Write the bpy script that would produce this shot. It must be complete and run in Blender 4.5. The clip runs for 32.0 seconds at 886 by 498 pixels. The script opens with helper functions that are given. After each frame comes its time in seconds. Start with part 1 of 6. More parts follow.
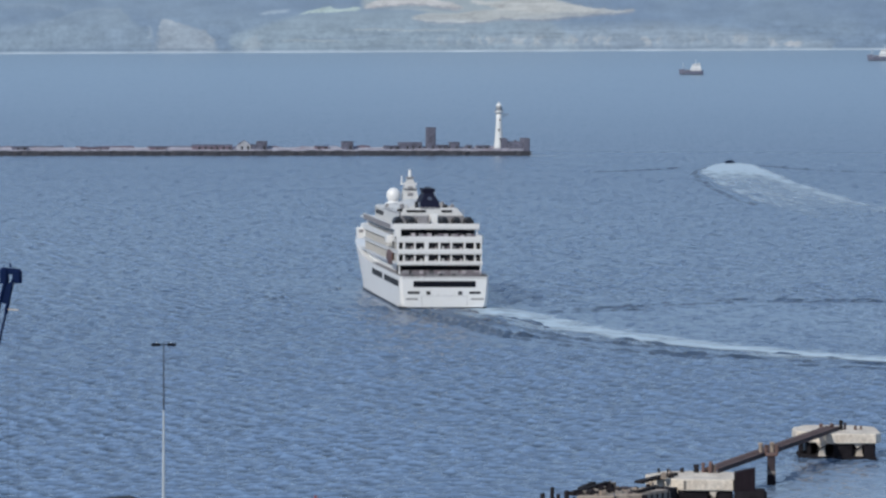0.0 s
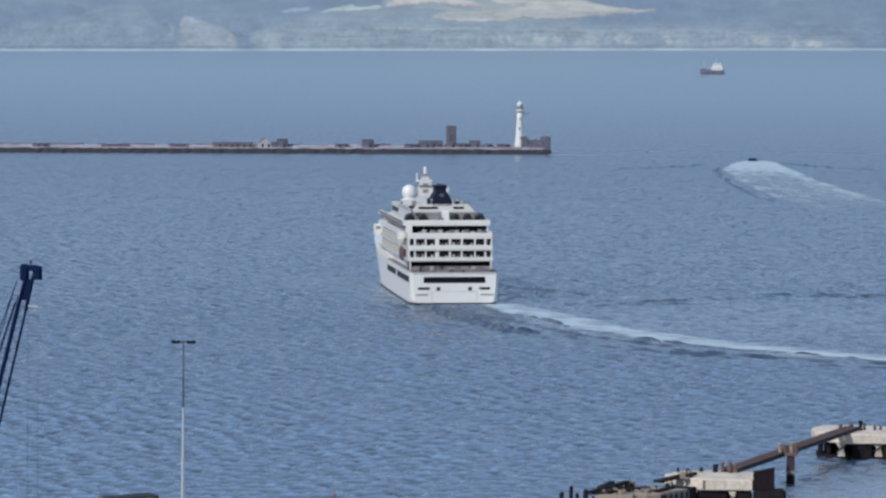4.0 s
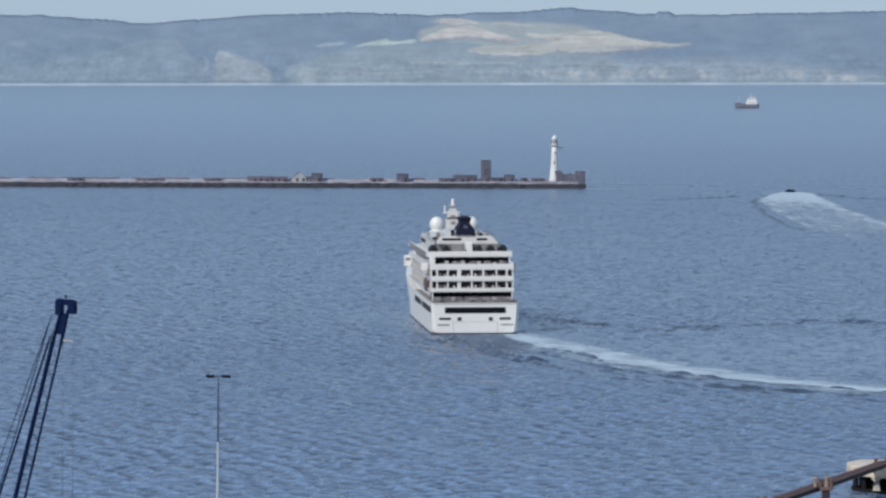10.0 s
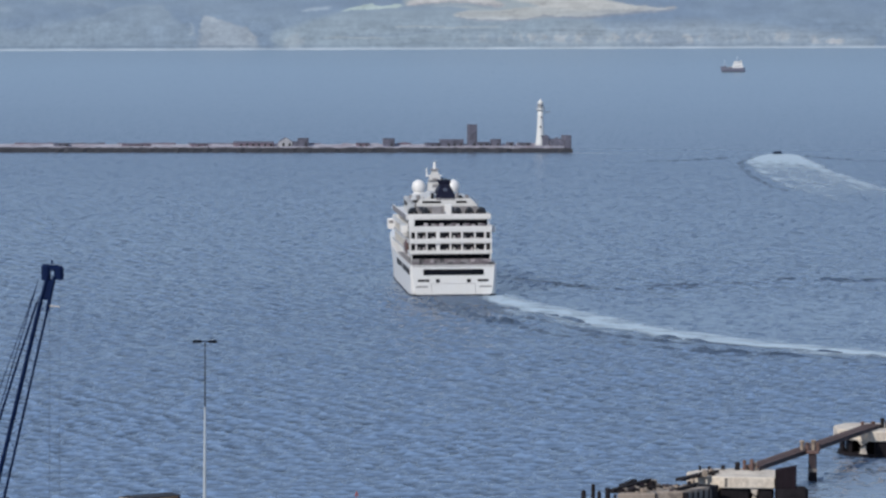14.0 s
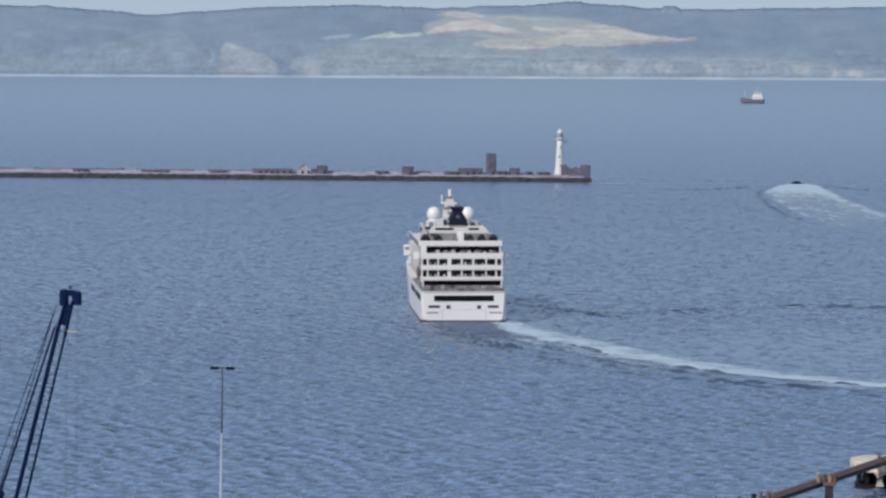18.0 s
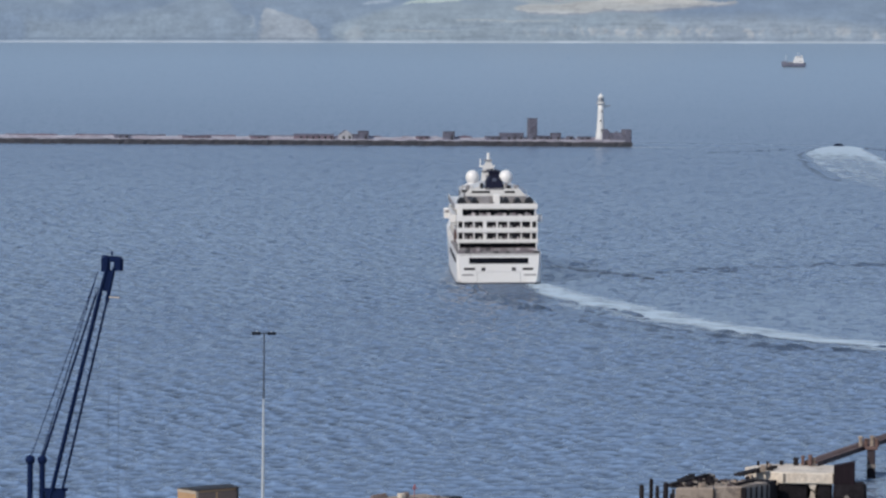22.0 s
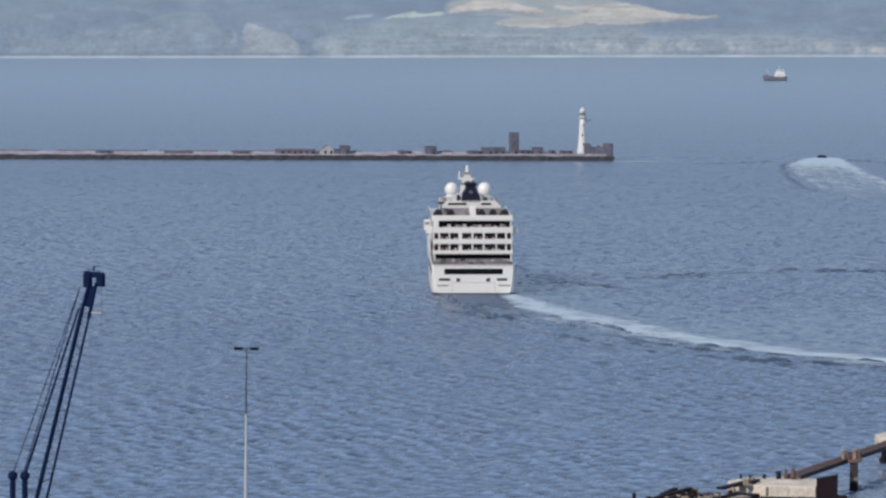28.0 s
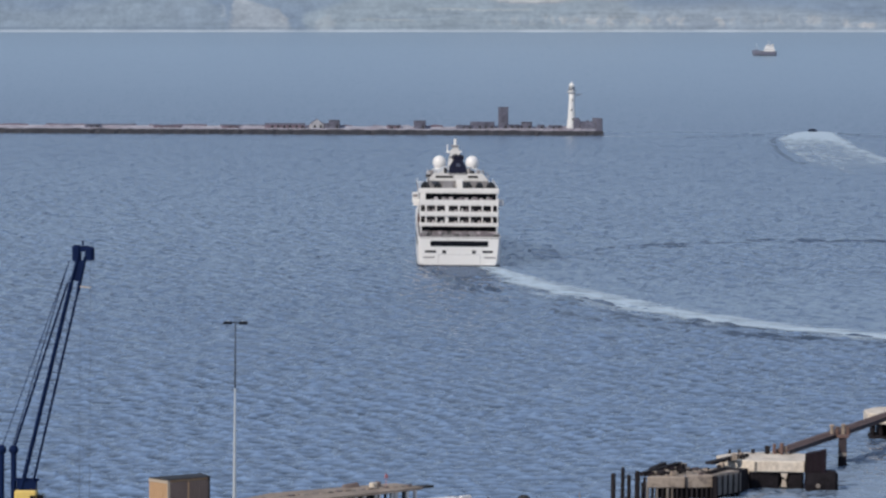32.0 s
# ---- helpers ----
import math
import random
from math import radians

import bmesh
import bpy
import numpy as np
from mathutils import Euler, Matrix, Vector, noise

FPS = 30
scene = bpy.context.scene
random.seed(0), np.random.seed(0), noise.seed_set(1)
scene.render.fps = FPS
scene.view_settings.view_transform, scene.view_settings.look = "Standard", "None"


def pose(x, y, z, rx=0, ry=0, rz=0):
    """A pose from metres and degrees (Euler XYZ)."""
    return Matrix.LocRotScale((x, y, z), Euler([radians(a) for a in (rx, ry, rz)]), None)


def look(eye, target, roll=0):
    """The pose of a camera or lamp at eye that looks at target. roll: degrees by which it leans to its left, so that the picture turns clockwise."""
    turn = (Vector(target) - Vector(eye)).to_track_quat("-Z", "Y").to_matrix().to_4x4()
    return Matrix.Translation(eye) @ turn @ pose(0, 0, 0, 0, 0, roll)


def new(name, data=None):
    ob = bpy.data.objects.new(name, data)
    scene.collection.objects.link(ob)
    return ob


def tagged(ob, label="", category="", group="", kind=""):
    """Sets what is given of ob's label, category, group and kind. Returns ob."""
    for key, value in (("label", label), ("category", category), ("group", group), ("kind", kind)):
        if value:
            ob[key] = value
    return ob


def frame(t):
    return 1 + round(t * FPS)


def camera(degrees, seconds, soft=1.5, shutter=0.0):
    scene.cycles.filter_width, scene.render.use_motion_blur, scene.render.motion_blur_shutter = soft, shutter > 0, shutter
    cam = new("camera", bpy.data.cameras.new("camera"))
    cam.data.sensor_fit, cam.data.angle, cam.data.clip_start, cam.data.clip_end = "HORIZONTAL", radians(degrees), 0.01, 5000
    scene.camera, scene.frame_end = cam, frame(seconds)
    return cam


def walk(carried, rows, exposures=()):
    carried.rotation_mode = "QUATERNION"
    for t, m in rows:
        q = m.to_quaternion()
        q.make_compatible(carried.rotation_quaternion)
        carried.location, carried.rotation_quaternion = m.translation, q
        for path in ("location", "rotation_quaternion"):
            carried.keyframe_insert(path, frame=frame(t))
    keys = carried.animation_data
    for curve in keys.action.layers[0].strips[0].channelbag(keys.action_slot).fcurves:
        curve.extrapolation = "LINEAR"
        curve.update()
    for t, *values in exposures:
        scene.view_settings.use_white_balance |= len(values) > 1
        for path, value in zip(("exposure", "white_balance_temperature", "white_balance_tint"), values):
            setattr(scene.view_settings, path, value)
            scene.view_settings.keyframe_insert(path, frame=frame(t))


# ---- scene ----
cam = camera(11.5, 32.0, soft=2.5)
# The camera stands on a hillside and turns by hand: seconds, then tilt, lean and turn in degrees.
CAM = (0.0, 0.0, 67.0)
PATH = [
    (0, 87.139, -0.251, -0.004),
    (0.5, 86.980, -0.072, 0.128),
    (1, 87.084, 0.096, 0.490),
    (1.5, 87.141, -0.144, 0.554),
    (2, 87.254, -0.321, 0.348),
    (2.5, 87.043, -0.507, 0.227),
    (4.5, 87.220, -0.485, 0.284),
    (5, 87.385, -0.544, 0.330),
    (5.5, 87.552, -0.689, 0.314),
    (6, 87.680, -0.444, 0.384),
    (6.5, 87.393, -0.317, 0.526),
    (7, 87.144, -0.319, 0.696),
    (7.5, 87.158, -0.441, 0.707),
    (8, 87.409, -0.390, 0.627),
    (8.5, 87.633, -0.501, 0.391),
    (9, 87.569, -0.208, 0.566),
    (9.5, 87.775, -0.080, 0.984),
    (10, 87.560, -0.449, 0.721),
    (10.5, 87.442, -0.219, 0.498),
    (11, 87.445, -0.183, 0.450),
    (11.5, 87.206, -0.158, 0.567),
    (12, 87.248, -0.425, 0.725),
    (12.5, 87.391, -0.645, 0.521),
    (13, 87.516, -0.638, 0.272),
    (13.5, 87.479, -0.389, 0.427),
    (14, 87.099, -0.302, 0.537),
    (14.5, 87.079, -0.328, 0.641),
    (15, 86.997, -0.465, 0.790),
    (15.5, 87.014, -0.379, 0.914),
    (17.5, 87.241, -0.909, 0.771),
    (18, 87.470, -0.792, 0.798),
    (18.5, 87.750, -0.784, 0.662),
    (19, 87.736, -0.995, 0.644),
    (19.5, 87.616, -1.196, 0.554),
    (20, 87.505, -1.256, 0.654),
    (20.5, 87.524, -1.111, 1.252),
    (21, 87.502, -0.922, 1.272),
    (21.5, 87.165, -0.801, 1.370),
    (22, 87.006, -0.592, 1.327),
    (22.5, 87.051, -0.619, 1.196),
    (23, 87.336, -0.673, 1.054),
    (23.5, 87.587, -0.652, 1.198),
    (24, 87.262, -0.506, 1.296),
    (24.5, 87.154, -0.453, 1.462),
    (25, 87.170, -0.617, 1.428),
    (25.5, 87.403, -0.562, 1.121),
    (26, 87.419, -0.621, 0.812),
    (26.5, 87.030, -0.702, 0.828),
    (28.5, 87.229, -0.372, 1.132),
    (29, 87.192, -0.604, 0.883),
    (29.5, 86.998, -0.430, 0.861),
    (30, 87.212, -0.434, 0.984),
    (30.5, 87.258, -0.433, 1.119),
    (31, 86.713, -0.374, 0.890),
    (31.5, 86.634, -0.488, 0.944),
    (32, 86.867, -0.513, 0.948),
]
# the white balance drifts a little warmer as the clip goes on
BALANCE = [(0, 0.14, 6310, 6), (8, 0.14, 6370, 6), (14, 0.14, 6470, 8), (20, 0.14, 6610, 9), (32, 0.14, 6790, 10)]
walk(cam, [(t, pose(*CAM, rx, ry, rz)) for t, rx, ry, rz in PATH], BALANCE)

# ---- light: hazy afternoon, sun behind and to the left of the camera ----
SUN_EL, SUN_AZ = 34.0, 217.0          # azimuth clockwise from +y
world = bpy.data.worlds.new("hazy_sky")
scene.world = world
world.use_nodes = True
wn = world.node_tree.nodes
sky = wn.new("ShaderNodeTexSky")
sky.sky_type = "NISHITA"
sky.sun_disc = False
sky.sun_elevation = radians(SUN_EL)
sky.sun_rotation = radians(SUN_AZ)
sky.altitude = 60
sky.air_density = 0.8
sky.dust_density = 0.5
sky.ozone_density = 3.0
wn["Background"].inputs["Strength"].default_value = 0.13
veil = wn.new("ShaderNodeMix")            # thin high cloud veils the blue
veil.data_type = "RGBA"
veil.inputs["Factor"].default_value = 0.80
veil.inputs["B"].default_value = (2.25, 2.95, 4.2, 1)
world.node_tree.links.new(sky.outputs["Color"], veil.inputs["A"])
world.node_tree.links.new(veil.outputs["Result"], wn["Background"].inputs["Color"])
sun_lamp = bpy.data.lights.new("sun", "SUN")
sun_lamp.energy = 2.85
sun_lamp.angle = radians(2.0)
sun_lamp.color = (1.0, 0.93, 0.84)
sun = new("sun", sun_lamp)
sd = Vector((math.sin(radians(SUN_AZ)) * math.cos(radians(SUN_EL)), math.cos(radians(SUN_AZ)) * math.cos(radians(SUN_EL)), math.sin(radians(SUN_EL))))
sun.matrix_world = look(sd * 500, (0, 0, 0))


# ---- materials ----
def mat(name, color, rough=0.6, metal=0.0, vary=0.15, scale=1.0, fine=8.0, bump=0.0, bump_scale=20.0, random_amount=0.0, stain=None, stain_amount=0.0, stain_scale=0.3, spec=0.5):
    """A procedural surface: two scales of tone, optional stains, fine relief, tone per object."""
    m = bpy.data.materials.new(name)
    m.use_nodes = True
    n, l = m.node_tree.nodes, m.node_tree.links
    b = n["Principled BSDF"]
    b.inputs["Roughness"].default_value = rough
    b.inputs["Metallic"].default_value = metal
    b.inputs["Specular IOR Level"].default_value = spec
    tc = n.new("ShaderNodeTexCoord")
    big = n.new("ShaderNodeTexNoise")
    big.inputs["Scale"].default_value = scale
    big.inputs["Detail"].default_value = 5
    small = n.new("ShaderNodeTexNoise")
    small.inputs["Scale"].default_value = fine
    small.inputs["Detail"].default_value = 3
    l.new(tc.outputs["Object"], big.inputs["Vector"])
    l.new(tc.outputs["Object"], small.inputs["Vector"])
    add = n.new("ShaderNodeMath")
    add.operation = "ADD"
    l.new(big.outputs["Fac"], add.inputs[0])
    l.new(small.outputs["Fac"], add.inputs[1])
    mr = n.new("ShaderNodeMapRange")
    mr.inputs["From Min"].default_value = 0.6
    mr.inputs["From Max"].default_value = 1.4
    mr.inputs["To Min"].default_value = 1 - vary
    mr.inputs["To Max"].default_value = 1 + vary
    l.new(add.outputs[0], mr.inputs["Value"])
    val = mr.outputs["Result"]
    if random_amount:
        oi = n.new("ShaderNodeObjectInfo")
        mr2 = n.new("ShaderNodeMapRange")
        mr2.inputs["To Min"].default_value = 1 - random_amount
        mr2.inputs["To Max"].default_value = 1 + random_amount
        l.new(oi.outputs["Random"], mr2.inputs["Value"])
        mu = n.new("ShaderNodeMath")
        mu.operation = "MULTIPLY"
        l.new(val, mu.inputs[0])
        l.new(mr2.outputs["Result"], mu.inputs[1])
        val = mu.outputs[0]
    mix = n.new("ShaderNodeMix")
    mix.data_type = "RGBA"
    mix.blend_type = "MULTIPLY"
    mix.inputs["Factor"].default_value = 1.0
    mix.inputs["A"].default_value = (*color, 1)
    l.new(val, mix.inputs["B"])
    out = mix.outputs["Result"]
    if stain:
        sn = n.new("ShaderNodeTexNoise")
        sn.inputs["Scale"].default_value = stain_scale
        sn.inputs["Detail"].default_value = 6
        sn.inputs["Roughness"].default_value = 0.7
        l.new(tc.outputs["Object"], sn.inputs["Vector"])
        sr = n.new("ShaderNodeMapRange")
        sr.inputs["From Min"].default_value = 0.48
        sr.inputs["From Max"].default_value = 0.68
        sr.inputs["To Max"].default_value = stain_amount
        l.new(sn.outputs["Fac"], sr.inputs["Value"])
        m2 = n.new("ShaderNodeMix")
        m2.data_type = "RGBA"
        l.new(sr.outputs["Result"], m2.inputs["Factor"])
        l.new(out, m2.inputs["A"])
        m2.inputs["B"].default_value = (*stain, 1)
        out = m2.outputs["Result"]
    l.new(out, b.inputs["Base Color"])
    if bump:
        bn = n.new("ShaderNodeTexNoise")
        bn.inputs["Scale"].default_value = bump_scale
        bn.inputs["Detail"].default_value = 4
        l.new(tc.outputs["Object"], bn.inputs["Vector"])
        bp = n.new("ShaderNodeBump")
        bp.inputs["Strength"].default_value = 1.0
        bp.inputs["Distance"].default_value = bump
        l.new(bn.outputs["Fac"], bp.inputs["Height"])
        l.new(bp.outputs["Normal"], b.inputs["Normal"])
    return m


def sea_material(name="sea_water", level=True):
    """Water: dark below, mirror above, its facets tilted by several sizes of wave, with steep fronts turned towards the
    camera.
    """
    m = bpy.data.materials.new(name)
    m.use_nodes = True
    n, l = m.node_tree.nodes, m.node_tree.links
    b = n["Principled BSDF"]
    b.inputs["Roughness"].default_value = 0.14
    b.inputs["IOR"].default_value = 1.4
    geo = n.new("ShaderNodeNewGeometry")
    own = n.new("ShaderNodeTexCoord")

    def noise_at(scale, detail, stretch, rot, rough=0.55):
        mp = n.new("ShaderNodeMapping")
        mp.inputs["Rotation"].default_value = (0, 0, radians(rot))
        mp.inputs["Scale"].default_value = (stretch, 1, 1)
        t = n.new("ShaderNodeTexNoise")
        t.inputs["Scale"].default_value = scale
        t.inputs["Detail"].default_value = detail
        t.inputs["Roughness"].default_value = rough
        l.new(own.outputs["Object"], mp.inputs["Vector"])
        l.new(mp.outputs["Vector"], t.inputs["Vector"])
        return t

    def vec(op, a, b2):
        v = n.new("ShaderNodeVectorMath")
        v.operation = op
        for k, q in ((0, a), (1, b2)):
            if isinstance(q, tuple):
                v.inputs[k].default_value = q
            else:
                l.new(q, v.inputs[k])
        return v.outputs[0]
    gust = noise_at(0.010, 4, 0.5, 8, 0.6)
    gm = n.new("ShaderNodeMapRange")
    gm.inputs["From Min"].default_value = 0.3
    gm.inputs["From Max"].default_value = 0.7
    gm.inputs["To Min"].default_value = 0.7
    gm.inputs["To Max"].default_value = 1.25
    l.new(gust.outputs["Fac"], gm.inputs["Value"])
    tilt = None
    for scale, detail, stretch, rot, k in WAVES:
        k = k if level else k * 0.85
        t = noise_at(scale, detail, stretch, rot)
        c = vec("MULTIPLY", vec("SUBTRACT", t.outputs["Color"], (0.5, 0.5, 0.5)), (k, k, 0.0))
        tilt = c if tilt is None else vec("ADD", tilt, c)
    # scattered steep fronts turned towards the camera for dark dashes
    for scale, stretch, rot, low, high, amount in FRONTS:
        t = noise_at(scale, 2, stretch, rot, 0.5)
        fm = n.new("ShaderNodeMapRange")
        fm.interpolation_type = "SMOOTHSTEP"
        fm.inputs["From Min"].default_value = low
        fm.inputs["From Max"].default_value = high
        fm.inputs["To Max"].default_value = amount
        l.new(t.outputs["Fac"], fm.inputs["Value"])
        cmb = n.new("ShaderNodeCombineXYZ")
        neg = n.new("ShaderNodeMath")
        neg.operation = "MULTIPLY"
        neg.inputs[1].default_value = -1.0
        l.new(fm.outputs["Result"], neg.inputs[0])
        l.new(neg.outputs[0], cmb.inputs["Y"])
        if level:
            tilt = vec("ADD", tilt, cmb.outputs[0])
    sep = n.new("ShaderNodeSeparateXYZ")
    l.new(geo.outputs["Position"], sep.inputs[0])
    calm = n.new("ShaderNodeMapRange")        # the open bay beyond the breakwater lies calmer
    calm.inputs["From Min"].default_value = 2150
    calm.inputs["From Max"].default_value = 3500
    calm.inputs["To Min"].default_value = 1.0
    calm.inputs["To Max"].default_value = 0.35
    l.new(sep.outputs["Y"], calm.inputs["Value"])
    sub = n.new("ShaderNodeMapRange")         # waves too small to see there roughen it
    sub.inputs["From Min"].default_value = 500
    sub.inputs["From Max"].default_value = 3200
    sub.inputs["To Min"].default_value = 0.16
    sub.inputs["To Max"].default_value = 0.32
    l.new(sep.outputs["Y"], sub.inputs["Value"])
    l.new(sub.outputs["Result"], b.inputs["Roughness"])
    steep = n.new("ShaderNodeMath")
    steep.operation = "MULTIPLY"
    lee = n.new("ShaderNodeVectorMath")       # smooth water in the lee of the jetty
    lee.operation = "DISTANCE"
    lee.inputs[1].default_value = (88, 610, 0)
    l.new(geo.outputs["Position"], lee.inputs[0])
    lm = n.new("ShaderNodeMapRange")
    lm.inputs["From Min"].default_value = 25
    lm.inputs["From Max"].default_value = 75
    lm.inputs["To Min"].default_value = 0.6
    lm.inputs["To Max"].default_value = 1.0
    l.new(lee.outputs["Value"], lm.inputs["Value"])
    slick = n.new("ShaderNodeVectorMath")     # water smoothed by the ship's passage
    slick.operation = "DISTANCE"
    slick.inputs[1].default_value = (92, 1010, 0)
    l.new(geo.outputs["Position"], slick.inputs[0])
    sm = n.new("ShaderNodeMapRange")
    sm.inputs["From Min"].default_value = 45
    sm.inputs["From Max"].default_value = 125
    sm.inputs["To Min"].default_value = 0.68
    sm.inputs["To Max"].default_value = 1.0
    l.new(slick.outputs["Value"], sm.inputs["Value"])
    smooth_water = n.new("ShaderNodeMath")
    smooth_water.operation = "MULTIPLY"
    l.new(lm.outputs["Result"], smooth_water.inputs[0])
    l.new(sm.outputs["Result"], smooth_water.inputs[1])
    mm = n.new("ShaderNodeMath")
    mm.operation = "MULTIPLY"
    l.new(gm.outputs["Result"], mm.inputs[0])
    l.new(smooth_water.outputs[0], mm.inputs[1])
    small = n.new("ShaderNodeMapRange")       # near the quay the larger waves stand in the surface itself
    small.inputs["From Min"].default_value = 600
    small.inputs["From Max"].default_value = 1500
    small.inputs["To Min"].default_value = NEAR_RIPPLE
    small.inputs["To Max"].default_value = 1.0
    l.new(sep.outputs["Y"], small.inputs["Value"])
    ripple = n.new("ShaderNodeMath")
    ripple.operation = "MULTIPLY"
    l.new(mm.outputs[0], ripple.inputs[0])
    l.new(small.outputs["Result"], ripple.inputs[1])
    l.new(ripple.outputs[0], steep.inputs[0])
    l.new(calm.outputs["Result"], steep.inputs[1])
    g = n.new("ShaderNodeVectorMath")
    g.operation = "SCALE"
    l.new(tilt, g.inputs[0])
    l.new(steep.outputs[0], g.inputs["Scale"])
    lean = n.new("ShaderNodeVectorMath")      # facets lean towards the camera, less so in the open bay
    lean.operation = "SCALE"
    lean.inputs[0].default_value = (0.0, -0.02, 0.0)
    still = n.new("ShaderNodeMath")
    still.operation = "MULTIPLY"
    l.new(calm.outputs["Result"], still.inputs[0])
    l.new(smooth_water.outputs[0], still.inputs[1])
    l.new(still.outputs[0], lean.inputs["Scale"])
    flat = n.new("ShaderNodeMapRange")        # the climbing bay beyond is shaded as if level
    flat.inputs["From Min"].default_value = 2250
    flat.inputs["From Max"].default_value = 2800
    l.new(sep.outputs["Y"], flat.inputs["Value"])
    face = n.new("ShaderNodeMix")
    face.data_type = "VECTOR"
    face.inputs["B"].default_value = (0.0, 0.0, 1.0)
    l.new(flat.outputs["Result"], face.inputs["Factor"])
    l.new(geo.outputs["Normal"], face.inputs["A"])
    lift = vec("ADD", lean.outputs[0], face.outputs["Result"])
    nor = vec("NORMALIZE", vec("ADD", g.outputs[0], lift), (0, 0, 0))
    l.new(nor, b.inputs["Normal"])
    ramp = n.new("ShaderNodeMix")
    ramp.data_type = "RGBA"
    ramp.inputs["A"].default_value = (0.084, 0.127, 0.202, 1)
    ramp.inputs["B"].default_value = (0.101, 0.150, 0.234, 1)
    l.new(gust.outputs["Fac"], ramp.inputs["Factor"])
    tops = n.new("ShaderNodeAttribute")       # sky light put into the colour: paler crests, darker troughs
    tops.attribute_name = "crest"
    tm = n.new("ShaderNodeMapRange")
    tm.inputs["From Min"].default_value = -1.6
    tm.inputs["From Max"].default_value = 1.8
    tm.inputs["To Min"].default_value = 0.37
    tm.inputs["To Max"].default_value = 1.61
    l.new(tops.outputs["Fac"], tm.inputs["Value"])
    crest_light = n.new("ShaderNodeMix")
    crest_light.data_type = "RGBA"
    crest_light.blend_type = "MULTIPLY"
    crest_light.inputs["Factor"].default_value = 1.0
    if not level:                             # a darker copy of the sea colour, shading the ship's waves
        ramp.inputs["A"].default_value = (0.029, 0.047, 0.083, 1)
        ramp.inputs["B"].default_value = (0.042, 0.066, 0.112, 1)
    l.new(ramp.outputs["Result"], crest_light.inputs["A"])
    l.new(tm.outputs["Result"], crest_light.inputs["B"])
    far_haze = n.new("ShaderNodeMapRange")        # air haze put into the colour: the bay pales with distance
    far_haze.inputs["From Min"].default_value = 2000
    far_haze.inputs["From Max"].default_value = 4300
    l.new(sep.outputs["Y"], far_haze.inputs["Value"])
    hazed_sea = n.new("ShaderNodeMix")
    hazed_sea.data_type = "RGBA"
    hazed_sea.inputs["B"].default_value = (0.225, 0.31, 0.40, 1)
    l.new(far_haze.outputs["Result"], hazed_sea.inputs["Factor"])
    l.new(crest_light.outputs["Result"], hazed_sea.inputs["A"])
    calm_shine = n.new("ShaderNodeMapRange")        # colour paled by the jetty for the sky reflected in calm water
    calm_shine.inputs["From Min"].default_value = 20
    calm_shine.inputs["From Max"].default_value = 80
    calm_shine.inputs["To Min"].default_value = 0.7
    calm_shine.inputs["To Max"].default_value = 0.0
    l.new(lee.outputs["Value"], calm_shine.inputs["Value"])
    shine_mix = n.new("ShaderNodeMix")
    shine_mix.data_type = "RGBA"
    shine_mix.inputs["B"].default_value = (0.19, 0.235, 0.285, 1)
    l.new(calm_shine.outputs["Result"], shine_mix.inputs["Factor"])
    l.new(hazed_sea.outputs["Result"], shine_mix.inputs["A"])
    near_bright = n.new("ShaderNodeMapRange")       # brightness put into the colour: paler towards the quay, darker farther out
    near_bright.inputs["From Min"].default_value = 560
    near_bright.inputs["From Max"].default_value = 980
    near_bright.inputs["To Min"].default_value = 1.22
    near_bright.inputs["To Max"].default_value = 0.98
    l.new(sep.outputs["Y"], near_bright.inputs["Value"])
    near_lit = n.new("ShaderNodeVectorMath")
    near_lit.operation = "SCALE"
    l.new(shine_mix.outputs["Result"], near_lit.inputs[0])
    l.new(near_bright.outputs["Result"], near_lit.inputs["Scale"])
    l.new(near_lit.outputs[0], b.inputs["Base Color"])
    return m


def foam_material(name, cover, along, across, thin=0.94, full=1.30, color=(0.54, 0.65, 0.74)):
    """Churned white water: streaks of foam along the flow with clear water between, thinning to the edges of the sheet."""
    m = bpy.data.materials.new(name)
    m.use_nodes = True
    n, l = m.node_tree.nodes, m.node_tree.links
    b = n["Principled BSDF"]
    b.inputs["Base Color"].default_value = (*color, 1)
    b.inputs["Roughness"].default_value = 0.7
    fl = n.new("ShaderNodeAttribute")
    fl.attribute_name = "flow"
    mp = n.new("ShaderNodeMapping")
    mp.inputs["Scale"].default_value = (along, across, 1)
    ns = n.new("ShaderNodeTexNoise")
    ns.inputs["Scale"].default_value = 1.0
    ns.inputs["Detail"].default_value = 6
    ns.inputs["Roughness"].default_value = 0.72
    l.new(fl.outputs["Vector"], mp.inputs["Vector"])
    l.new(mp.outputs["Vector"], ns.inputs["Vector"])
    at = n.new("ShaderNodeAttribute")
    at.attribute_name = "thick"
    s = n.new("ShaderNodeMath")
    s.operation = "ADD"
    l.new(ns.outputs["Fac"], s.inputs[0])
    l.new(at.outputs["Fac"], s.inputs[1])
    mr = n.new("ShaderNodeMapRange")
    mr.inputs["From Min"].default_value = thin
    mr.inputs["From Max"].default_value = full
    mr.inputs["To Max"].default_value = cover
    l.new(s.outputs[0], mr.inputs["Value"])
    l.new(mr.outputs["Result"], b.inputs["Alpha"])
    return m


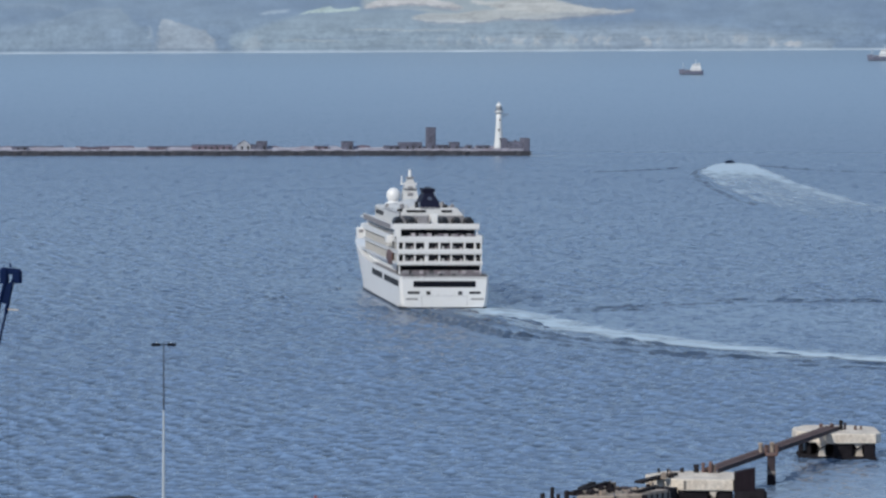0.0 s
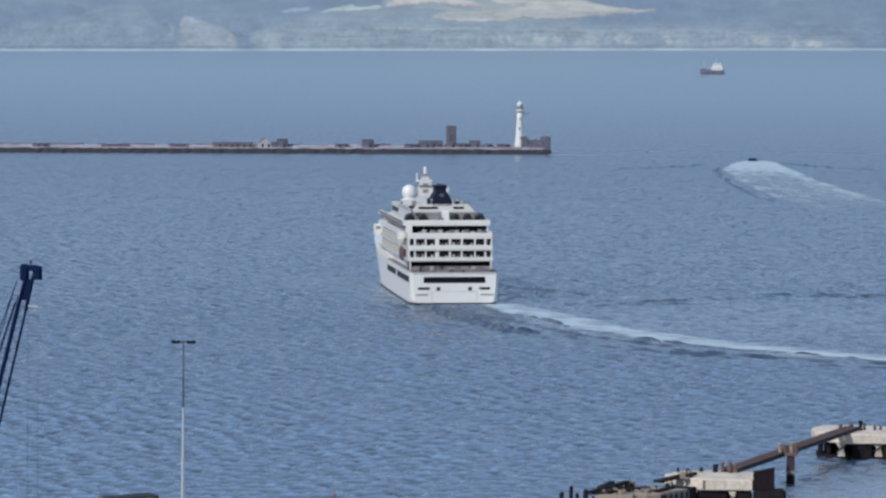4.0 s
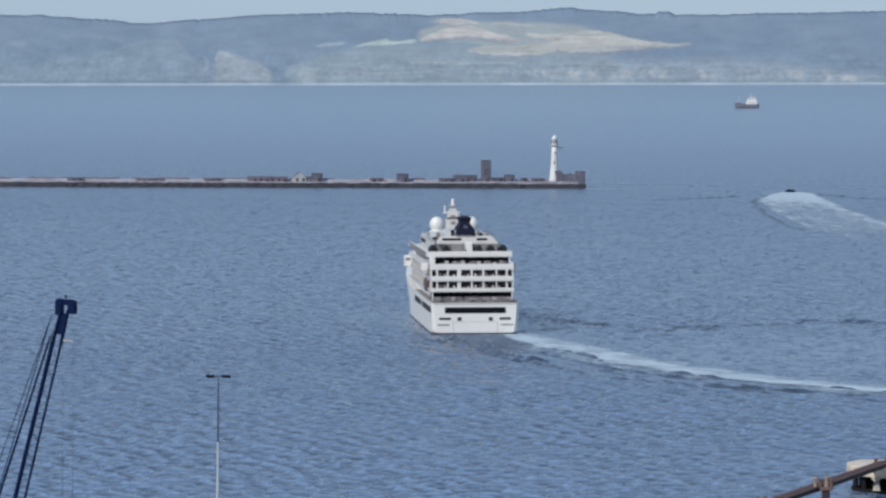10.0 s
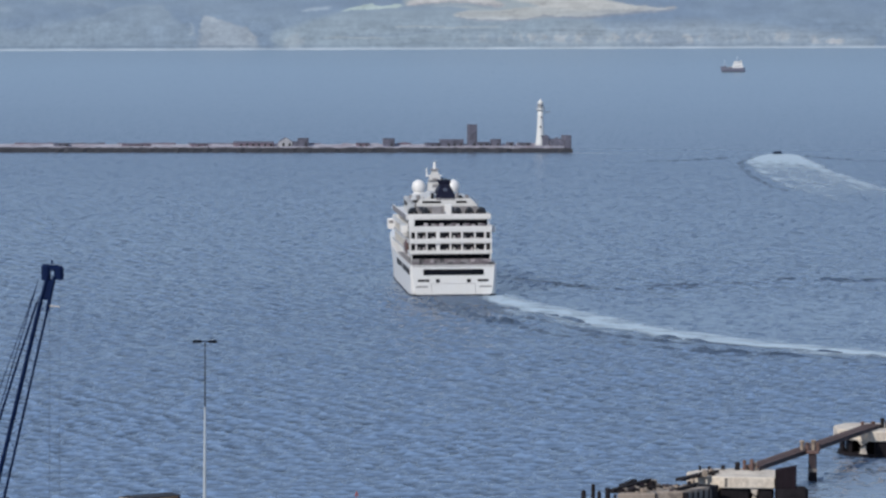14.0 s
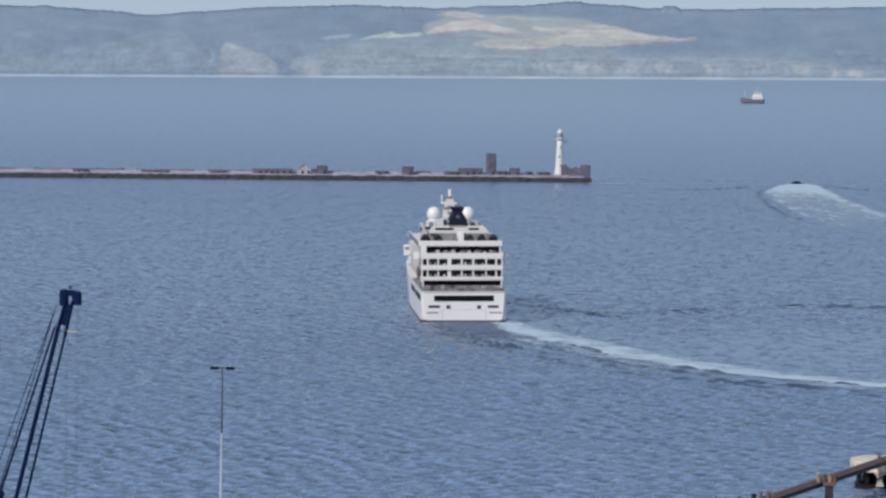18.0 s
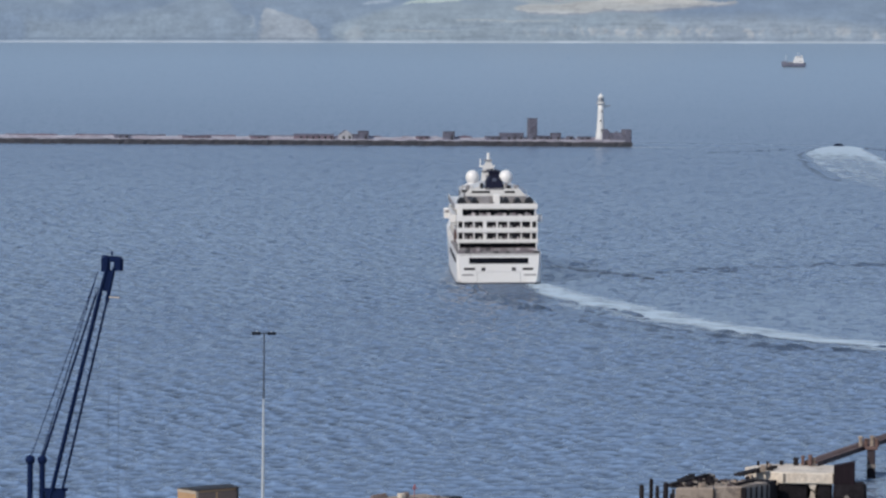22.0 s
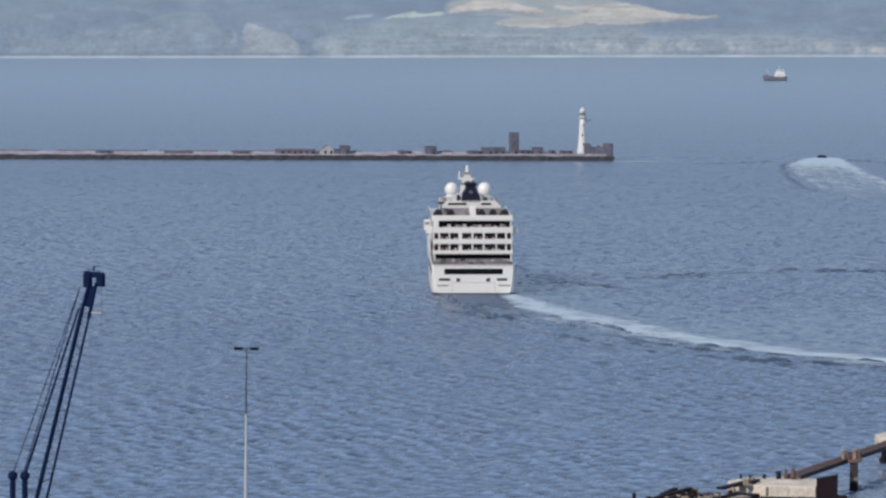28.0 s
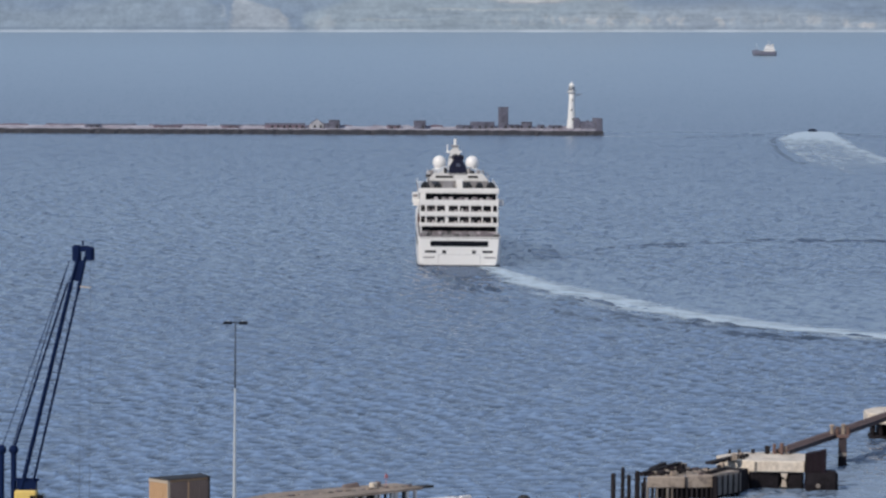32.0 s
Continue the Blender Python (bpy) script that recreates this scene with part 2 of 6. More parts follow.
def land_material():
    m = bpy.data.materials.new("hazed_far_land")
    m.use_nodes = True
    n, l = m.node_tree.nodes, m.node_tree.links
    b = n["Principled BSDF"]
    b.inputs["Roughness"].default_value = 1.0
    b.inputs["Specular IOR Level"].default_value = 0.0
    at = n.new("ShaderNodeAttribute")
    at.attribute_name = "cover"
    tc = n.new("ShaderNodeTexCoord")
    ns = n.new("ShaderNodeTexNoise")
    ns.inputs["Scale"].default_value = 0.05
    ns.inputs["Detail"].default_value = 6
    mp = n.new("ShaderNodeMapping")
    mp.inputs["Scale"].default_value = (0.5, 1, 1.6)
    l.new(tc.outputs["Object"], mp.inputs["Vector"])
    l.new(mp.outputs["Vector"], ns.inputs["Vector"])
    mr = n.new("ShaderNodeMapRange")
    mr.inputs["From Min"].default_value = 0.3
    mr.inputs["From Max"].default_value = 0.7
    mr.inputs["To Min"].default_value = 0.96
    mr.inputs["To Max"].default_value = 1.04
    l.new(ns.outputs["Fac"], mr.inputs["Value"])
    mix = n.new("ShaderNodeMix")
    mix.data_type = "RGBA"
    mix.blend_type = "MULTIPLY"
    mix.inputs["Factor"].default_value = 1.0
    l.new(at.outputs["Color"], mix.inputs["A"])
    l.new(mr.outputs["Result"], mix.inputs["B"])
    l.new(mix.outputs["Result"], b.inputs["Base Color"])
    return m


# waves: scale per metre, octaves, stretch across, heading, steepness
WAVES = ((0.05, 2, 0.6, 20, 0.15), (0.095, 3, 3.0, 6, 0.5), (0.27, 3, 2.2, 10, 0.75), (1.0, 2, 1.5, -15, 0.8))
# steep fronts: scale per metre, stretch, heading, noise range that makes one, steepness
FRONTS = ((0.12, 1.7, 4, 0.55, 0.70, 0.42), (0.30, 1.6, -6, 0.57, 0.72, 0.32))
CHOP, NEAR_RIPPLE = 0.070, 0.7            # steepness of each wave of the chop, and of the ripples on it
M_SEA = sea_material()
M_WAVE_SHADED = sea_material("shaded_wave_water", False)
M_LAND = land_material()
M_FOAM = foam_material("ship_foam", 0.84, 0.24, 0.5, 0.88, 1.34)
M_EDDY = foam_material("churned_water", 0.8, 0.16, 0.35, 0.75, 1.25, (0.122, 0.172, 0.252))
M_SPRAY = foam_material("boat_foam", 0.80, 0.025, 0.18, 0.88, 1.50)
M_WHITE = mat("white_ship_paint", (0.715, 0.705, 0.70), 0.35, vary=0.05, scale=0.2, fine=1.5, stain=(0.62, 0.58, 0.52), stain_amount=0.25, stain_scale=0.25)
M_WHITE2 = mat("white_lighthouse_paint", (0.64, 0.645, 0.65), 0.5, vary=0.06, scale=0.3, fine=2, stain=(0.5, 0.44, 0.36), stain_amount=0.3)
M_OFFWHITE = mat("weathered_white_steel", (0.52, 0.515, 0.51), 0.45, vary=0.12, scale=0.5, fine=2.5, stain=(0.33, 0.31, 0.30), stain_amount=0.45, stain_scale=0.5)
M_MAUVE = mat("tinted_deck_screen", (0.15, 0.122, 0.138), 0.5, vary=0.45, scale=0.9, fine=2.2)
M_CREAM = mat("teak_and_cream_deck", (0.42, 0.36, 0.30), 0.6, vary=0.12, scale=0.5, fine=6)
M_GLASS = mat("dark_tinted_glass", (0.007, 0.0075, 0.011), 0.2, vary=0.2, scale=0.6, fine=3, spec=0.2)
M_CABIN = mat("tinted_cabin_glass", (0.028, 0.024, 0.03), 0.3, vary=0.5, scale=0.5, fine=1.6, spec=0.3)
M_LOGO = mat("blue_grey_funnel_mark", (0.07, 0.085, 0.13), 0.5, vary=0.15)
M_BLUSH = mat("shaded_mauve_steel", (0.40, 0.36, 0.375), 0.6, vary=0.25, scale=0.5, fine=1.5)
# dark paint; also laid in openings and recesses as their shade
M_DARK = mat("dark_paint_and_recess_shade", (0.018, 0.018, 0.022), 0.7, vary=0.3, scale=0.5, fine=3)
M_GREY = mat("grey_furnishing", (0.22, 0.21, 0.22), 0.7, vary=0.2, scale=0.5, fine=3)
M_NAVY = mat("navy_funnel_paint", (0.006, 0.007, 0.022), 0.6, vary=0.15, scale=0.5, fine=3, spec=0.2)
M_BOOT = mat("dark_hull_boot", (0.03, 0.035, 0.05), 0.5, vary=0.2, scale=0.3, fine=2)
# dull brown-red: the lifeboat's shade is put into its colour
M_ORANGE = mat("shaded_red_lifeboat", (0.115, 0.06, 0.05), 0.5, vary=0.12, scale=0.5, fine=3)
M_RUBBER = mat("black_inflatable_rubber", (0.010, 0.0105, 0.013), 0.4, vary=0.2, scale=0.8, fine=4)
# breakwater wall and masonry colours are shifted blue for air haze
M_STONE = mat("weathered_portland_stone_hazed", (0.315, 0.31, 0.365), 0.9, vary=0.35, scale=0.12, fine=0.7, bump=0.25, bump_scale=0.5, stain=(0.19, 0.15, 0.18), stain_amount=0.6, stain_scale=0.07)
M_PALESTONE = mat("pale_grey_stone", (0.36, 0.36, 0.385), 0.9, vary=0.2, scale=0.3, fine=1.2, bump=0.1, bump_scale=0.8)
M_WEED = mat("wet_weedy_rubble", (0.035, 0.036, 0.046), 0.85, vary=0.4, scale=0.2, fine=1.2, bump=0.4, bump_scale=0.6)
M_MASON = mat("dark_fort_masonry_hazed", (0.118, 0.118, 0.158), 0.9, vary=0.6, scale=0.15, fine=1.0, bump=0.2, bump_scale=0.7)
M_BRICK = mat("red_brown_masonry_hazed", (0.165, 0.125, 0.158), 0.9, vary=0.5, scale=0.2, fine=1.2, bump=0.15, bump_scale=0.8)
M_CONC = mat("bleached_concrete", (0.62, 0.545, 0.465), 0.85, vary=0.32, scale=0.25, fine=2.0, bump=0.06, bump_scale=2.0, stain=(0.30, 0.22, 0.16), stain_amount=0.65, stain_scale=0.35)
M_CONCD = mat("dirty_concrete", (0.185, 0.163, 0.148), 0.9, vary=0.3, scale=0.3, fine=2.0, bump=0.1, bump_scale=2.0, stain=(0.08, 0.06, 0.05), stain_amount=0.7, stain_scale=0.5)
M_TANC = mat("tan_weathered_concrete", (0.34, 0.275, 0.225), 0.9, vary=0.28, scale=0.3, fine=2.2, bump=0.08, bump_scale=2.0, stain=(0.08, 0.058, 0.05), stain_amount=0.85, stain_scale=0.6)
M_MAUVEST = mat("mauve_brown_rusted_steel", (0.036, 0.026, 0.033), 0.8, vary=0.4, scale=0.5, fine=3, bump=0.03, bump_scale=4, stain=(0.12, 0.07, 0.06), stain_amount=0.45, stain_scale=0.8)
M_PILE = mat("black_tarred_timber", (0.019, 0.0165, 0.019), 0.85, vary=0.3, scale=0.6, fine=4, bump=0.04, bump_scale=5, random_amount=0.3, spec=0.12)
# near-black for weedy masonry and for shade painted under decks and caps
M_TIDE = mat("weedy_masonry_and_shade", (0.014, 0.012, 0.015), 0.8, vary=0.5, scale=0.4, fine=2.0, bump=0.2, bump_scale=1.2, spec=0.12)
M_FENDER = mat("dark_mauve_sheet_steel", (0.019, 0.013, 0.018), 0.85, vary=0.4, scale=0.5, fine=3, bump=0.03, bump_scale=4, spec=0.1)
M_RUST = mat("rusty_steel", (0.125, 0.075, 0.066), 0.8, vary=0.35, scale=0.5, fine=3, bump=0.03, bump_scale=4, stain=(0.06, 0.04, 0.035), stain_amount=0.8, stain_scale=0.6)
M_CRANE = mat("dark_blue_crane_paint", (0.0045, 0.013, 0.052), 0.8, vary=0.2, scale=0.5, fine=4, spec=0.08)
M_CABLE = mat("steel_cable", (0.05, 0.055, 0.07), 0.5, metal=0.6, vary=0.1)
M_YELLOW = mat("yellow_crane_paint", (0.64, 0.47, 0.14), 0.5, vary=0.1, scale=0.6, fine=4, stain=(0.2, 0.12, 0.05), stain_amount=0.4)
M_GALV = mat("galvanised_steel", (0.46, 0.51, 0.57), 0.5, metal=0.3, vary=0.1, scale=0.8, fine=5)
M_POLE = mat("dark_blue_grey", (0.045, 0.06, 0.09), 0.5, vary=0.1, scale=0.8, fine=5)
M_LAMP = mat("dark_lamp_housing", (0.004, 0.006, 0.013), 0.7, vary=0.1, spec=0.1)
M_TAN = mat("tan_metal_cladding", (0.46, 0.30, 0.18), 0.6, vary=0.1, scale=0.4, fine=4, stain=(0.45, 0.34, 0.26), stain_amount=0.4)
M_BROWN = mat("brown_metal_doors", (0.15, 0.115, 0.108), 0.6, vary=0.15, scale=0.4, fine=4)
M_ROOF = mat("brown_felt_roof", (0.26, 0.208, 0.17), 0.9, vary=0.35, scale=0.25, fine=1.5, stain=(0.15, 0.115, 0.10), stain_amount=0.75, stain_scale=0.35)
M_RENDER = mat("white_painted_render", (0.70, 0.69, 0.70), 0.7, vary=0.08, scale=0.3, fine=3, stain=(0.45, 0.42, 0.42), stain_amount=0.3)
M_QUAY = mat("pale_quay_concrete", (0.34, 0.31, 0.28), 0.9, vary=0.2, scale=0.1, fine=1.2, bump=0.03, bump_scale=2.0, stain=(0.15, 0.13, 0.12), stain_amount=0.5, stain_scale=0.15)
M_GRASS = mat("hillside_grass", (0.07, 0.095, 0.04), 0.95, vary=0.3, scale=0.05, fine=0.8)
M_HULLB = mat("dark_blue_hull", (0.013, 0.024, 0.055), 0.8, vary=0.1, scale=0.1, spec=0.05)
# distant hull made paler in its own colour to show haze
M_COASTER = mat("hazed_blue_grey_hull", (0.125, 0.13, 0.18), 0.6, vary=0.15, scale=0.15, fine=1.0)
M_RED = mat("red_signal_paint", (0.42, 0.13, 0.14), 0.5, vary=0.1)


# ---- mesh helpers ----
class Shape:
    """Collects boxes, tubes and prisms into one mesh."""

    def __init__(self):
        self.v, self.f = [], []

    def add(self, verts, faces):
        o = len(self.v)
        self.v += [tuple(p) for p in verts]
        self.f += [tuple(i + o for i in f) for f in faces]
        return self

    def box(self, x0, y0, z0, x1, y1, z1, m=None):
        p = [Vector((x, y, z)) for z in (z0, z1) for x, y in ((x0, y0), (x1, y0), (x1, y1), (x0, y1))]
        if m:
            p = [m @ q for q in p]
        return self.add(p, [(3, 2, 1, 0), (4, 5, 6, 7), (0, 1, 5, 4), (1, 2, 6, 5), (2, 3, 7, 6), (3, 0, 4, 7)])

    def chamfer(self, x0, y0, z0, x1, y1, z1, c, m=None):
        """A box whose upright edges and top edge are cut by c."""
        def ring(i, z):
            return [(x0 + i, y0 + i + c, z), (x0 + i + c, y0 + i, z), (x1 - i - c, y0 + i, z), (x1 - i, y0 + i + c, z),
                    (x1 - i, y1 - i - c, z), (x1 - i - c, y1 - i, z), (x0 + i + c, y1 - i, z), (x0 + i, y1 - i - c, z)]
        return self.rings([ring(0, z0), ring(0, z1 - c), ring(c * 0.6, z1)], m)

    def rings(self, rings, m=None, close=True):
        n = len(rings[0])
        pts = [Vector(p) for r in rings for p in r]
        if m:
            pts = [m @ p for p in pts]
        fs = [(k * n + i, k * n + (i + 1) % n, (k + 1) * n + (i + 1) % n, (k + 1) * n + i) for k in range(len(rings) - 1) for i in range(n)]
        if close:
            fs += [tuple(range(n - 1, -1, -1)), tuple((len(rings) - 1) * n + i for i in range(n))]
        return self.add(pts, fs)

    def tube(self, a, b, r, r2=None, n=8):
        a, b = Vector(a), Vector(b)
        r2 = r if r2 is None else r2
        q = (b - a).to_track_quat("Z", "Y").to_matrix()
        return self.rings([[p + q @ Vector((rr * math.cos(6.28319 * i / n), rr * math.sin(6.28319 * i / n), 0)) for i in range(n)] for p, rr in ((a, r), (b, r2))])

    def lathe(self, x, y, prof, n=16):
        return self.rings([[(x + r * math.cos(6.28319 * i / n), y + r * math.sin(6.28319 * i / n), z) for i in range(n)] for r, z in prof])

    def ball(self, c, r, n=16, sz=1.0):
        k = n // 2
        return self.rings([[(c[0] + r * math.sin(math.pi * (j + 0.02) / (k + 0.04)) * math.cos(6.28319 * i / n), c[1] + r * math.sin(math.pi * (j + 0.02) / (k + 0.04)) * math.sin(6.28319 * i / n),
                             c[2] - sz * r * math.cos(math.pi * j / k)) for i in range(n)] for j in range(k + 1)])

    def mesh(self, name, material, smooth=False):
        me = bpy.data.meshes.new(name)
        me.from_pydata(self.v, [], self.f)
        me.materials.append(material)
        if smooth:
            me.polygons.foreach_set("use_smooth", [True] * len(me.polygons))
        me.update()
        return me


def part(name, shape, material, parent=None, label="", smooth=False):
    ob = new(name, shape.mesh(name, material, smooth))
    if parent:
        ob.parent = parent
    if label:
        ob["label"] = label
    return ob


def thing(name, m, label, category, group="", kind=""):
    ob = new(name)
    ob.empty_display_size = 0.5
    ob.matrix_world = m
    return tagged(ob, label, category, group, kind)


def face_dir(ax, ay, bx, by, z=0.0):
    """A pose at a whose local x runs towards b along the ground."""
    return Matrix.Translation((ax, ay, z)) @ Matrix.Rotation(math.atan2(by - ay, bx - ax), 4, "Z")


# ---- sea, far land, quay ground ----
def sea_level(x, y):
    """Level harbour water; the far bay is drawn nearer and climbs to the backdrop's foot to fit the camera's view."""
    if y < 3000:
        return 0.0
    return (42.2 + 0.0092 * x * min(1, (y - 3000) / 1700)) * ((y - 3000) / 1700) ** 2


def chop(x, y, reach):
    """Wind chop at x, y: shifts of each point in x, y and z. reach: how far apart the points lie there; shorter waves are left out."""
    rng = np.random.default_rng(7)
    n = 60
    length = 0.95 * 6.5 ** (np.arange(n) / (n - 1)) * rng.uniform(0.93, 1.07, n)
    head = np.radians(80 + rng.normal(0, 55, n))
    phase = rng.uniform(0, 6.2832, n)
    # slow wandering fields bend each train of waves its own way, so that none runs on for long
    bends = [np.sin(x / 7.3 + 1.5 * np.sin(y / 11.0)), np.sin(y / 8.9 + 1.9 * np.sin(x / 9.7)), np.sin((x + y) / 12.1 + 1.6 * np.sin((x - y) / 7.9)), np.sin((x - 0.6 * y) / 5.7 + 1.3 * np.sin(y / 6.3))]
    turn = rng.normal(0, 1.3, (n, 4))
    dx, dy, dz = np.zeros_like(x), np.zeros_like(x), np.zeros_like(x)
    for k in range(n):
        wave = 6.2832 / length[k]
        cx, cy = math.cos(head[k]), math.sin(head[k])
        fade = np.clip((length[k] / max(0.2, abs(cy)) / reach - 1.9) / 1.6, 0, 1)
        high = CHOP * length[k] / 6.2832 * fade
        a = wave * (cx * x + cy * y) + phase[k] + sum(t * b for t, b in zip(turn[k], bends))
        dz += high * np.cos(a)
        sn = 0.7 * high * np.sin(a)
        dx -= cx * sn
        dy -= cy * sn
    return dx, dy, dz


def wake_calm(x, y):
    """The ship's passage and the lee of the jetty flatten the chop."""
    near = np.full_like(x, 1e9)
    for (ax, ay), (bx, by) in zip(WAKE, WAKE[1:]):
        t = np.clip(((x - ax) * (bx - ax) + (y - ay) * (by - ay)) / ((bx - ax) ** 2 + (by - ay) ** 2), 0, 1)
        near = np.minimum(near, np.hypot(x - ax - t * (bx - ax), y - ay - t * (by - ay)))
    calm = 0.45 + 0.55 * np.clip((near - 8) / 22, 0, 1)
    calm *= 0.3 + 0.7 * np.clip((np.hypot(x - 80, y - 625) - 40) / 50, 0, 1)
    return calm * (0.4 + 0.6 * np.clip((np.hypot((x - 92) * 1.2, y - 1010) - 55) / 60, 0, 1))


def build_sea():
    # rows and columns fan out from the camera, spaced to fit its view
    near = 523000.0 / np.arange(1046, 227, -0.85)
    ys = np.concatenate(([-4000, -1500, -400, 100, 400], near, np.arange(2340, 3000, 60), np.arange(3000, 4721, 40)))
    fan = np.linspace(-0.175, 0.145, 740)
    wide = np.maximum(ys, 500)[:, None]
    xs = np.concatenate((-4800 + (wide * fan[0] + 4800) * np.linspace(0, 1, 9)[None, :-1], wide * fan[None, :],
                         wide * fan[-1] + (4800 - wide * fan[-1]) * np.linspace(0, 1, 9)[None, 1:]), axis=1)
    yy = np.repeat(ys[:, None], xs.shape[1], axis=1)
    reach = np.repeat(np.gradient(ys)[:, None], xs.shape[1], axis=1)
    dx, dy, dz = chop(xs, yy, reach)
    gust = 1 + 0.22 * np.sin(xs * 0.031 + 1.3 * np.sin(yy * 0.017)) * np.sin(yy * 0.021 + 0.9 * np.sin(xs * 0.043) + 2)
    gust *= wake_calm(xs, yy)
    # far water tilted up to fit the camera's view
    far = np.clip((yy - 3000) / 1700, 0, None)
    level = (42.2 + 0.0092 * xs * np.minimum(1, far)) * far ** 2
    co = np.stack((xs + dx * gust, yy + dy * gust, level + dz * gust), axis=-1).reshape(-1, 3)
    h, w = xs.shape
    i = (np.arange(h - 1)[:, None] * w + np.arange(w - 1)[None, :]).ravel()
    quads = np.stack((i, i + 1, i + w + 1, i + w), axis=1).astype(np.int32)
    me = bpy.data.meshes.new("water")
    me.vertices.add(len(co))
    me.vertices.foreach_set("co", co.astype(np.float32).ravel())
    me.loops.add(quads.size)
    me.loops.foreach_set("vertex_index", quads.ravel())
    me.polygons.add(len(quads))
    me.polygons.foreach_set("loop_start", np.arange(0, quads.size, 4, dtype=np.int32))
    me.polygons.foreach_set("use_smooth", np.ones(len(quads), dtype=bool))
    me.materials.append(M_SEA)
    me.update(calc_edges=True)
    crest_tone = me.attributes.new("crest", "FLOAT", "POINT")      # height in the local chop, read as painted crest light
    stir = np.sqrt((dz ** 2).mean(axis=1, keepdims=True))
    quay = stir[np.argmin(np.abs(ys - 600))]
    crest_tone.data.foreach_set("value", (dz * gust / 0.16 / np.sqrt(np.maximum(0.15, stir / quay))).astype(np.float32).ravel())
    return tagged(new("water", me), "choppy grey-blue harbour water under a hazy sky", "water", kind="structure")


RIDGE = ((-1400, 108), (-800, 118), (-495, 113), (-430, 109.5), (-375, 105), (-330, 109.5), (-242, 115.7), (-160, 118.5), (-73, 116.5), (0, 120), (72, 123.5), (120, 121), (230, 119), (290, 121.5), (450, 125), (800, 118), (1400, 105))
COPSE = ((-1400, 0), (30, 0), (55, 0.8), (72, 1.8), (95, 1.2), (125, 1.0), (150, -1.4), (166, -0.8), (171, 2.4), (181, 2.2), (188, -0.4), (240, 0), (1400, 0))


def along(x, knots):
    for (a, za), (b, zb) in zip(knots, knots[1:]):
        if x <= b:
            t = (x - a) / (b - a)
            return za + (zb - za) * (t * t * (3 - 2 * t))
    return knots[-1][1]


def crest(x, trees=1.0):
    """Height of the far ridge over the sea along x, fitted to the view at 4.7 km, with or without the trees on it."""
    return along(x, RIDGE) + trees * (along(x, COPSE) + 0.9 * noise.noise((x * 0.06, 3.1, 0)) + 0.9 * noise.noise((x * 0.22, 9.1, 0)) + 0.15 * noise.noise((x * 0.6, 4.1, 0)))


def between(x, knots):
    """Upper and lower edge at x of a patch given by knots of (x, upper, lower), or None outside it."""
    for (a, ua, la), (b, ub, lb) in zip(knots, knots[1:]):
        if a <= x <= b:
            t = (x - a) / (b - a)
            return ua + (ub - ua) * t, la + (lb - la) * t
    return None


